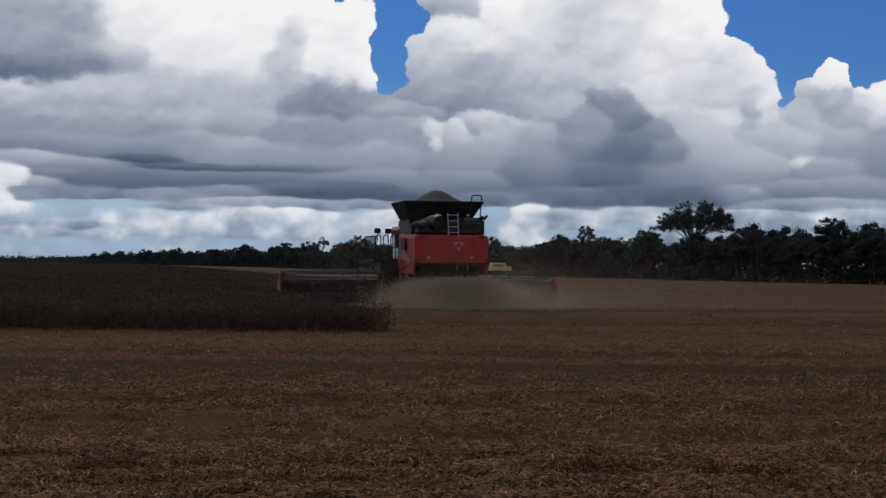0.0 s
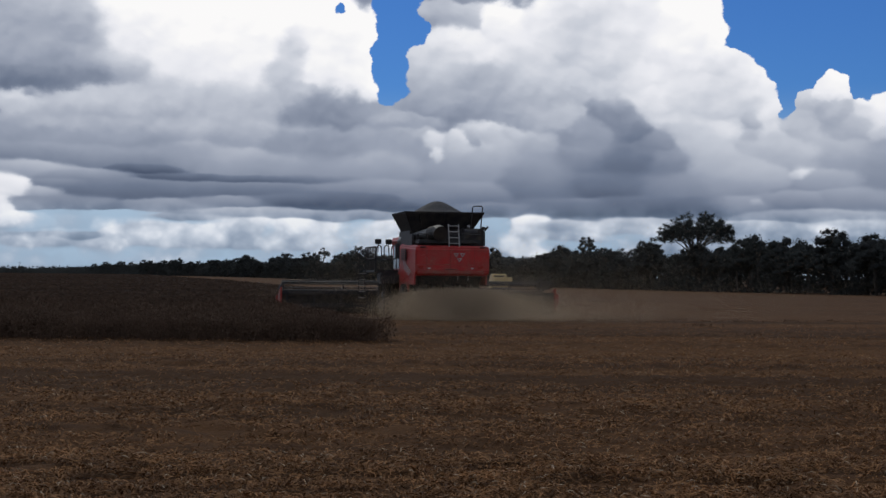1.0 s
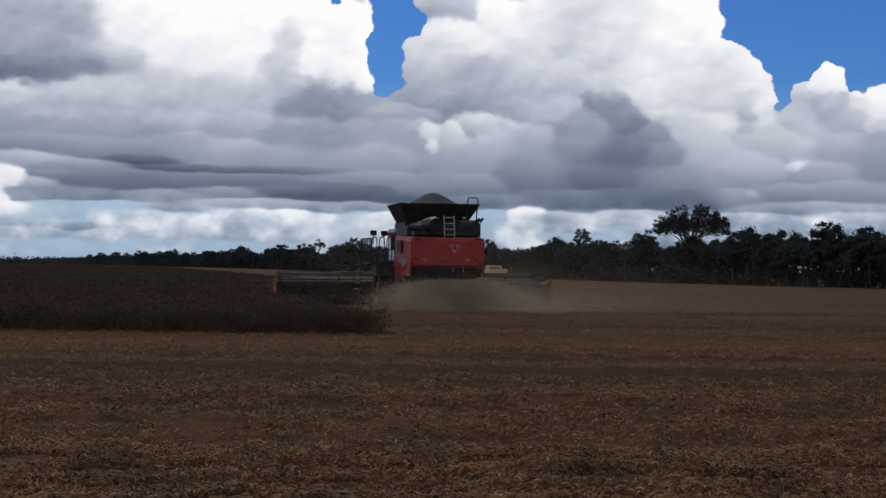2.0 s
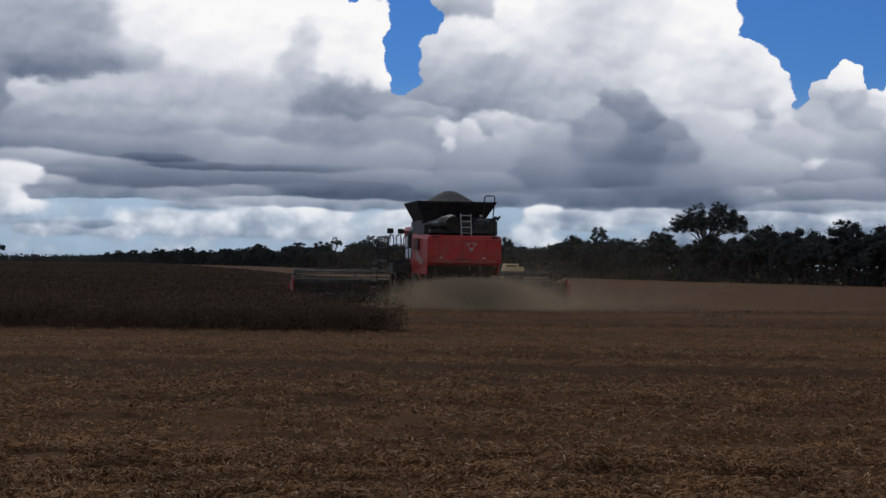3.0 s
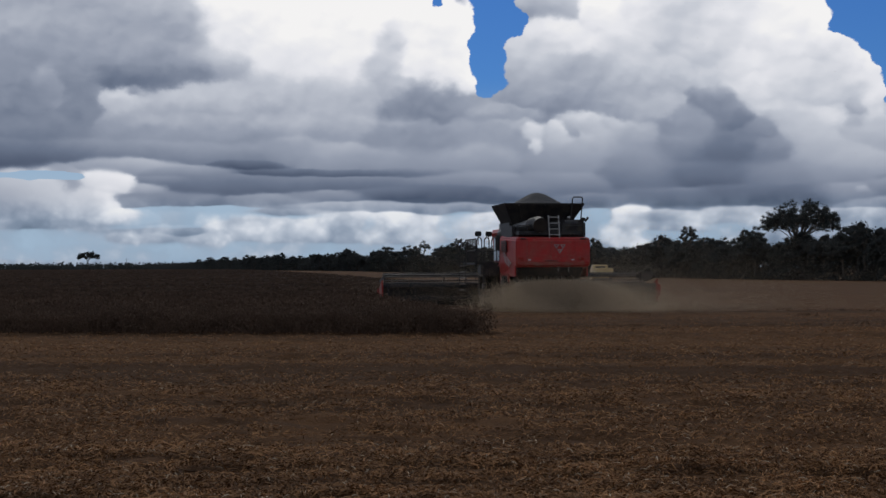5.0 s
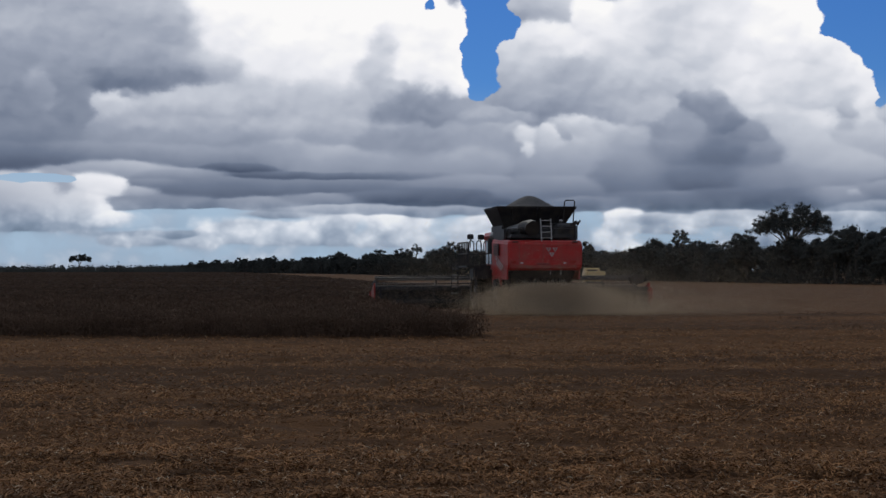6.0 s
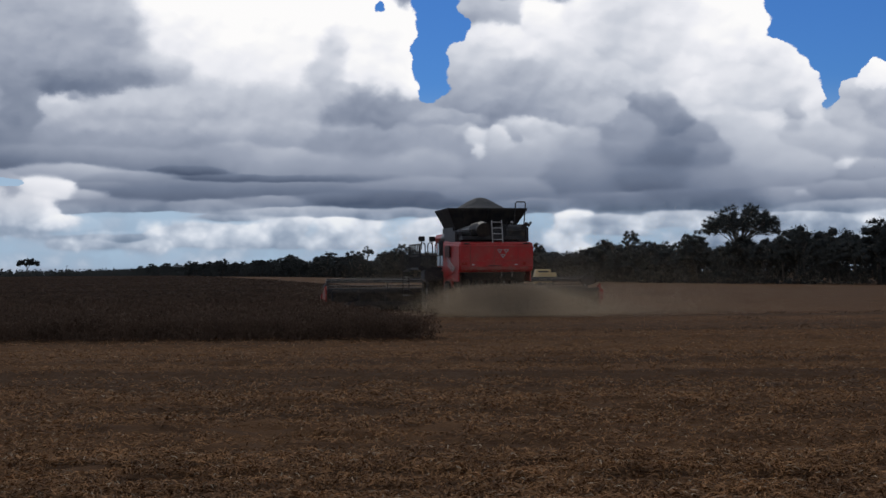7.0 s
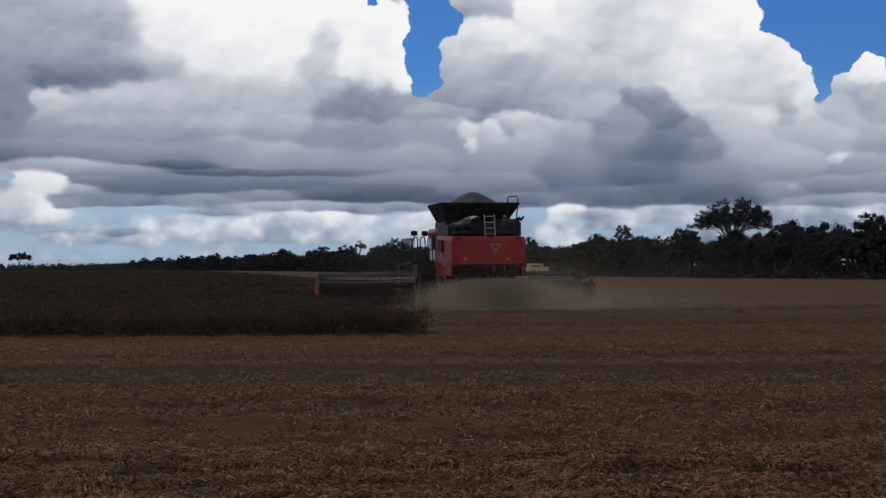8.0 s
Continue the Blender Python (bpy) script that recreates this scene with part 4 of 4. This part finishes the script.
        part("end_panel", loft(B(), [[(ex - 0.04, 8.4, 0.15), (ex + 0.04, 8.4, 0.15), (ex + 0.04, 8.4, 1.25), (ex - 0.04, 8.4, 1.25)],
                                     [(ex - 0.04, 9.8, 0.12), (ex + 0.04, 9.8, 0.12), (ex + 0.04, 9.8, 0.8), (ex - 0.04, 9.8, 0.8)]]), DARK_RED, hd)
        part("crop_divider", loft(B(), [[(ex - 0.12, 9.6, 0.1), (ex + 0.12, 9.6, 0.1), (ex + 0.12, 9.6, 0.85), (ex - 0.12, 9.6, 0.85)],
                                        [(ex - 0.1, 10.4, 0.1), (ex + 0.1, 10.4, 0.1), (ex + 0.08, 10.4, 0.55), (ex - 0.08, 10.4, 0.55)],
                                        [(ex - 0.02, 11.3, 0.08), (ex + 0.02, 11.3, 0.08), (ex + 0.02, 11.3, 0.14), (ex - 0.02, 11.3, 0.14)]]), DARK_RED, hd, "dusty red crop divider")
    part("reel_drive", box(B(), (x1 - 0.45, 9.0, 1.42), (0.75, 0.6, 0.42), 0.1), BLACK, hd, "dusty black reel drive housing")
    part("drive_hose", tube(B(), [(x1 - 0.7, 8.6, 1.0), (x1 - 0.95, 8.6, 1.5), (x1 - 0.6, 8.9, 1.68)], 0.035), RUBBER, hd)
    part("marker_plate", box(B(), (x1 + 0.06, 8.36, 0.72), (0.18, 0.05, 0.55), 0.03), DARK_RED, hd, "red end plate")
    return root


def chaff_cloud():
    """Chopped straw thrown in a fan behind the machine, with finer dust that drifts off to one side."""
    R = np.array(Matrix.Rotation(HEAD, 3, "Z"))
    # thrown straw: each piece flies on a falling arc from the spreader
    n = 260000
    a = rng.uniform(-1.75, 1.75, n)
    a += 0.10 * np.sin(a * 9.0) + 0.06 * np.sin(a * 23.0)  # denser streaks
    speed = rng.uniform(2.5, 8.6, n)
    rise = rng.normal(0.9, 0.45, n)
    t = (rise + np.sqrt(np.maximum(rise, 0) ** 2 + 2 * 9.8 * 1.12)) / 9.8 * rng.random(n) ** 0.8
    x = 0.35 + rng.uniform(-0.9, 0.9, n) + np.sin(a) * speed * t * 0.92 + np.clip(a, 0, 2) * 0.5 * t
    y = 0.2 - np.cos(a) * speed * t * 0.75 + rng.normal(0, 0.3, n)
    y += np.clip(-y, 0, 9) * 0.25 * rng.random(n)
    z = 1.12 + rise * t - 4.9 * t * t + rng.normal(0, 0.07, n)
    # dust boiling up round the fan
    k = 80000
    x2 = np.concatenate([rng.normal(0.9, 2.5, k // 2), rng.gamma(2.2, 2.0, k - k // 2)])
    y2 = rng.normal(-1.5, 2.0, k)
    z2 = np.abs(rng.normal(0, 0.55, k)) * (1.25 - np.clip(np.abs(x2 - 0.8), 0, 12) * 0.06)
    # thin veil over the header, the machine's underside and the stubble beside it
    m = 380000
    x3 = np.where(rng.random(m) < 0.3, rng.normal(-2.0, 3.6, m), rng.gamma(2.2, 4.3, m) - 3.0)
    y3 = rng.normal(3.0, 5.0, m)
    z3 = rng.gamma(1.6, 0.75, m)
    y3 = np.where((np.abs(x3) < 3.5) & (y3 < 12), y3 * 0.3 - 3.5, y3)
    z3 = np.where(np.abs(x3) < 3.5, z3 * 0.55, z3)
    puffs = np.array([noise.fractal((p * 0.35, q * 0.3, r * 0.7), 0.8, 2.0, 3) for p, q, r in zip(x3, y3, z3)])
    thick = puffs + rng.normal(0, 0.25, m) > -0.1
    x3, y3, z3 = x3[thick], y3[thick], z3[thick]
    # dust of earlier passes hanging between the machine and the wood
    j = 190000
    x4, y4, z4 = rng.gamma(2.6, 4.6, j) - 3.0, rng.uniform(14, 45, j), rng.gamma(1.7, 1.5, j)
    size = np.concatenate([rng.uniform(0.006, 0.0145, n + k), rng.uniform(0.0045, 0.008, len(x3)), rng.uniform(0.005, 0.0095, j)])
    loc = np.stack([np.concatenate([x, x2, x3, x4]), np.concatenate([y, y2, y3, y4]), np.concatenate([z, z2, z3, z4])], 1)
    left = np.concatenate([np.full(n + k, -4.2), np.full(len(x3) + j, -8.0)])
    keep = (loc[:, 2] > 0.03) & (loc[:, 0] > left + rng.normal(0, 0.35, len(loc)))
    loc, size = loc[keep], size[keep]
    c = loc @ R.T + np.array(REAR)
    n = len(c)
    p = rng.normal(0, 1, (n, 3))
    p /= np.linalg.norm(p, axis=1, keepdims=True)
    q = np.cross(p, rng.normal(0, 1, (n, 3)))
    q /= np.linalg.norm(q, axis=1, keepdims=True)
    s = size[:, None]
    V = np.stack([c - p * s, c + p * s, c + q * s * 1.2], 1).reshape(-1, 3)
    return tagged(part("chaff_cloud", (V, np.arange(len(V)).reshape(-1, 3)), CHAFF), "tan chaff and dust blown out behind the harvester", "dust", kind="stuff")


# ---- woods ----
def leaves_at(centres, radius, count, size):
    """Small leaf blades round clump centres."""
    n = len(centres) * count
    d = rng.normal(0, 1, (n, 3))
    d /= np.linalg.norm(d, axis=1, keepdims=True)
    c = np.repeat(centres, count, 0) + d * (np.repeat(radius, count) * rng.random(n) ** 0.45)[:, None] * np.array([1, 1, 0.8])
    p = rng.normal(0, 1, (n, 3))
    p /= np.linalg.norm(p, axis=1, keepdims=True)
    q = np.cross(p, rng.normal(0, 1, (n, 3)))
    q /= np.linalg.norm(q, axis=1, keepdims=True)
    s = size * rng.uniform(0.5, 1.4, n)[:, None]
    V = np.stack([c - p * s, c + q * s * 0.6, c + p * s, c - q * s * 0.6], 1).reshape(-1, 3)
    return V, np.arange(len(V)).reshape(-1, 4)


def clump_cores(centres, radii, r):
    """Lumpy dense hearts of the leaf clumps."""
    bm = B()
    bmesh.ops.create_icosphere(bm, subdivisions=1, radius=1)
    unit = np.array([tuple(v.co) for v in bm.verts])
    tri = np.array([[v.index for v in f.verts] for f in bm.faces])
    bm.free()
    V, F = [], []
    for c, rad in zip(centres, radii):
        rough = np.array([1 + 0.35 * noise.noise(Vector(u) * 1.8 + Vector(c) * 3.1) for u in unit])
        F.extend((tri + len(V) * len(unit)).tolist())
        V.append(c + unit * (rough * rad)[:, None] * np.array([r.uniform(0.8, 1.2), r.uniform(0.8, 1.2), r.uniform(0.7, 1.0)]))
    return np.concatenate(V), F


def tree(height, spread, fork, clumps, count, clump_r, leaf, seed, crown_low=0.45, label="", flat=0.6, fill=0.5, heart=0.62):
    """A tapered trunk, forking limbs, and a crown of leaf clumps at the limb ends."""
    r = random.Random(seed)
    root = tagged(new("tree"), label or "dark broadleaf tree at the wood's edge", "tree", group="trees of the wood")
    bm = B()
    tr = height * 0.022
    split = Vector((r.uniform(-0.3, 0.3), r.uniform(-0.3, 0.3), height * fork))
    tube(bm, [(0, 0, -0.4), (0.05, 0, height * 0.1), split * 0.6, split], tr, 8, tr * 0.65)
    tips = []
    for k in range(clumps):
        a = 2.4 * k + r.uniform(-0.4, 0.4)
        rad = spread * (0.10 + 0.90 * math.sqrt((k + 0.5) / clumps)) * r.uniform(0.8, 1.08)
        dome = crown_low + (1 - crown_low) * (1 - flat * (rad / spread) ** 2) * r.uniform(fill, 1.0)
        tips.append(Vector((rad * math.cos(a), rad * math.sin(a), height * dome - clump_r * 0.6)))
    mains = []
    for k in range(max(4, clumps // 12)):
        a = 2.4 * k + r.uniform(-0.5, 0.5)
        rad = spread * r.uniform(0.2, 0.55)
        end = Vector((rad * math.cos(a), rad * math.sin(a), split.z + (height - split.z) * r.uniform(0.3, 0.6)))
        bend = split.lerp(end, 0.5) + Vector((r.uniform(-0.5, 0.5), r.uniform(-0.5, 0.5), height * 0.025))
        tube(bm, [split - Vector((0, 0, r.uniform(0.1, 0.12 * height))), bend, end], tr * 0.42, 6, tr * 0.2)
        mains.append(end)
    for p in tips[::2] if clumps < 100 else tips:
        near = min(mains, key=lambda q: (q - p).length)
        mid = near.lerp(p, 0.5) + Vector((r.uniform(-0.3, 0.3), r.uniform(-0.3, 0.3), r.uniform(-0.1, 0.4)))
        tube(bm, [near, mid, p], tr * 0.16, 4, tr * 0.06)
    part("trunk", bm, BARK, root)
    radii = np.array([clump_r * r.uniform(0.6, 1.25) for _ in tips])
    tips = np.array([tuple(p) for p in tips])
    V, F = leaves_at(tips, radii * 1.08, count, leaf)
    V2, F2 = clump_cores(tips, radii * heart, r)
    crown = part("crown", (np.concatenate([V2, V]), F2 + (F + len(V2)).tolist()), LEAF, root)
    for p in crown.data.polygons:
        p.use_smooth = True
    return root


WOOD_P, WOOD_D = Vector((79, 264, 0)), Vector((-math.sin(radians(19)), math.cos(radians(19)), 0))
WOOD_N = Vector((WOOD_D.y, -WOOD_D.x, 0))


def on_edge(s, back=0.0):
    p = WOOD_P + WOOD_D * s + WOOD_N * back
    return p.x, p.y, float(terrain(p.x, p.y))


def woods():
    protos = [tree(12, 3.9, 0.45, 40, 54, 1.15, 0.19, k, 0.30) for k in range(5)]
    protos.append(tree(12, 3.4, 0.6, 26, 54, 0.85, 0.17, 11, 0.6, "slender dark tree with an open crown", heart=0.45))
    r = random.Random(3)
    used = set()
    s = -75.0
    while s < 330:
        for row in range(2 if r.random() < 0.6 else 1):
            src = protos[r.randrange(6)]
            k = (0.84 + 0.16 * noise.noise((s * 0.03, row * 0.3, 4.0)) + r.uniform(-0.14, 0.14)) * (1.0 + 0.05 * row + 0.14 * float(smoothstep(90, 10, s)))
            x, y, z = on_edge(s + r.uniform(-2, 2), 3 + row * 6 + r.uniform(-2, 2))
            m = pose(x, y, z, 0, 0, r.uniform(0, 360))
            if src in used:
                ob = copy_thing(src, m)
            else:
                ob = src
                used.add(src)
                ob.matrix_basis = m
            ob.scale = (k * r.uniform(0.9, 1.25), k * r.uniform(0.9, 1.25), k)
        s += 5.2
    # single crowns on the far stretch of the wood
    while s < 1500:
        src = protos[r.choice((0, 1, 2, 3, 4, 5, 5))]
        k = r.uniform(0.72, 0.98) if r.random() < 0.8 else r.uniform(1.0, 1.22)
        ob = copy_thing(src, pose(*on_edge(s, 2 + r.uniform(-2, 5)), 0, 0, r.uniform(0, 360)))
        ob.scale = (k * r.uniform(1.0, 1.3), k * r.uniform(1.0, 1.3), k)
        s += 5.0 + (s - 330) * 0.008
    big = tree(18.9, 9.4, 0.42, 420, 46, 0.84, 0.14, 21, 0.46, "tall spreading tree with an open crown above the wood", 0.5, 0.5, 0.36)
    x, y, z = on_edge(76, 4)
    big.matrix_basis = pose(x, y, z)
    for s, h, wide, seed in ((134, 14.5, 2.6, 41), (98, 13.5, 3.6, 42), (358, 15.5, 4.2, 43), (417, 15.0, 3.2, 44), (20, 13.5, 4.0, 45), (-14, 14.5, 5.0, 46), (225, 13.0, 3.4, 47)):
        ob = tree(h, wide, 0.55, 40, 54, wide * 0.2, 0.16, seed, 0.6, "slim tree whose crown stands above the wood", 0.6, 0.6, 0.5)
        ob.matrix_basis = pose(*on_edge(s, 3))
    # undergrowth along the edge, up into the crowns
    n = 3400
    c = np.array([on_edge(a, d) for a, d in zip(rng.uniform(-85, 345, n), rng.uniform(0, 16, n))])
    c[:, 2] += rng.uniform(0.0, 8.0, n)
    tagged(part("undergrowth", leaves_at(c, np.full(n, 1.8), 36, 0.36), LEAF), "dark tangled undergrowth of the wood", "bushes", kind="stuff")
    # the wood goes on into the distance
    n = 4600
    t = rng.random(n)
    s = 325 * (2600 / 325) ** t
    top = 8.6 * (0.86 + 0.3 * np.array([noise.noise((math.log(a) * 55, 1.0, 8.0)) for a in s]))
    c = np.array([on_edge(a, d) for a, d in zip(s, rng.uniform(0, 20, n))])
    c[:, 2] += top * rng.random(n) ** 0.8 - 0.6
    tagged(part("wood_edge", leaves_at(c, 1.5 * (s / 325) ** 0.5, 26, 0.6), LEAF), "dark wood running off along the field", "woods", kind="stuff")


def far_woods():
    n = 1500
    x = rng.uniform(-1900, -600, n)
    y = 2500 + rng.normal(0, 40, n)
    c = np.stack([x, y, terrain(x, y) + rng.uniform(-3, 6, n)], 1)
    tagged(part("far_wood", leaves_at(c, np.full(n, 9.0), 18, 2.5), LEAF), "low dark line of woods on the horizon", "woods", kind="stuff")


def far_tree():
    ob = tree(21, 12, 0.4, 70, 60, 2.0, 0.4, 31, 0.42, "lone umbrella-shaped tree far out in the field", 0.45, 0.5, 0.6)
    ob.matrix_basis = pose(-470, 1490, 0)


def pole():
    ob = tagged(part("utility_pole", tube(B(), [(0, 0, -0.5), (0, 0, 9)], 0.16, 8, 0.11), BARK), "plain wooden utility pole at the field's far edge", "pole")
    part("crossarm", box(B(), (0, 0, 8.3), (2.4, 0.14, 0.16), 0.02), BARK, ob)
    ob.location = (-300, 1040, 0)


def truck():
    root = tagged(new("farm_truck"), "small pale yellow farm truck parked on the stubble", "truck")
    bed = part("load_bed", box(B(), (0, 0.8, 1.75), (2.1, 3.6, 1.1), 0.08), YELLOW, root)
    for x in (-1.06, 1.06):
        for y in (-0.8, 0.2, 1.2, 2.2):
            part("stake", box(B(), (x, y, 1.75), (0.05, 0.12, 1.1), 0.01), YELLOW, bed)
    part("tailgate", box(B(), (0, 2.63, 1.7), (2.2, 0.06, 0.95), 0.02), YELLOW, bed)
    cab = part("cab", loft(B(), [rect(-1.1, 1.1, -3.4, -1.3, 0.7), rect(-1.1, 1.1, -3.4, -1.3, 1.75), rect(-0.95, 0.95, -2.7, -1.35, 2.62), rect(-0.85, 0.85, -2.55, -1.45, 2.72)]), YELLOW, root)
    part("window", box(B(), (0, -3.07, 2.2), (1.7, 0.05, 0.75), 0.01, Matrix.Rotation(-0.68, 4, "X")), GLASS, cab)
    part("rear_window", box(B(), (0, -1.31, 2.3), (1.3, 0.05, 0.4), 0.01), GLASS, cab)
    part("chassis", box(B(), (0, -0.4, 0.8), (1.9, 5.8, 0.3), 0.04), BLACK, root)
    for x in (-0.95, 0.95):
        for y in (-2.5, 1.6):
            wheel(root, x, y, 0.5, 0.3, 0.25)
    x, y = 7.4, 190.0
    root.matrix_basis = pose(x, y, float(terrain(x, y)), 0, 0, 186)


def stalks():
    """Uncut stalks left in the stubble."""
    r = random.Random(9)
    x, y = [], []
    for k in range(34):
        cx, cy = (r.uniform(9, 19), 62 + r.uniform(-1.6, 1.6)) if k < 20 else (r.uniform(-3, 17), r.uniform(42, 60))
        for _ in range(r.randrange(4, 12)):
            x.append(cx + r.gauss(0, 0.3)), y.append(cy + r.gauss(0, 0.1))
    x, y = np.array(x), np.array(y)
    tagged(part("uncut_stalks", plants(x, y, rng.uniform(0.04, 0.13, len(x)), 6, 0.03), CROP), "brown uncut stalks left in the stubble", "stalks", kind="stuff")


ground()
straw()
stalks()
crop()
harvester()
chaff_cloud()
woods()
far_woods()
far_tree()
pole()
truck()
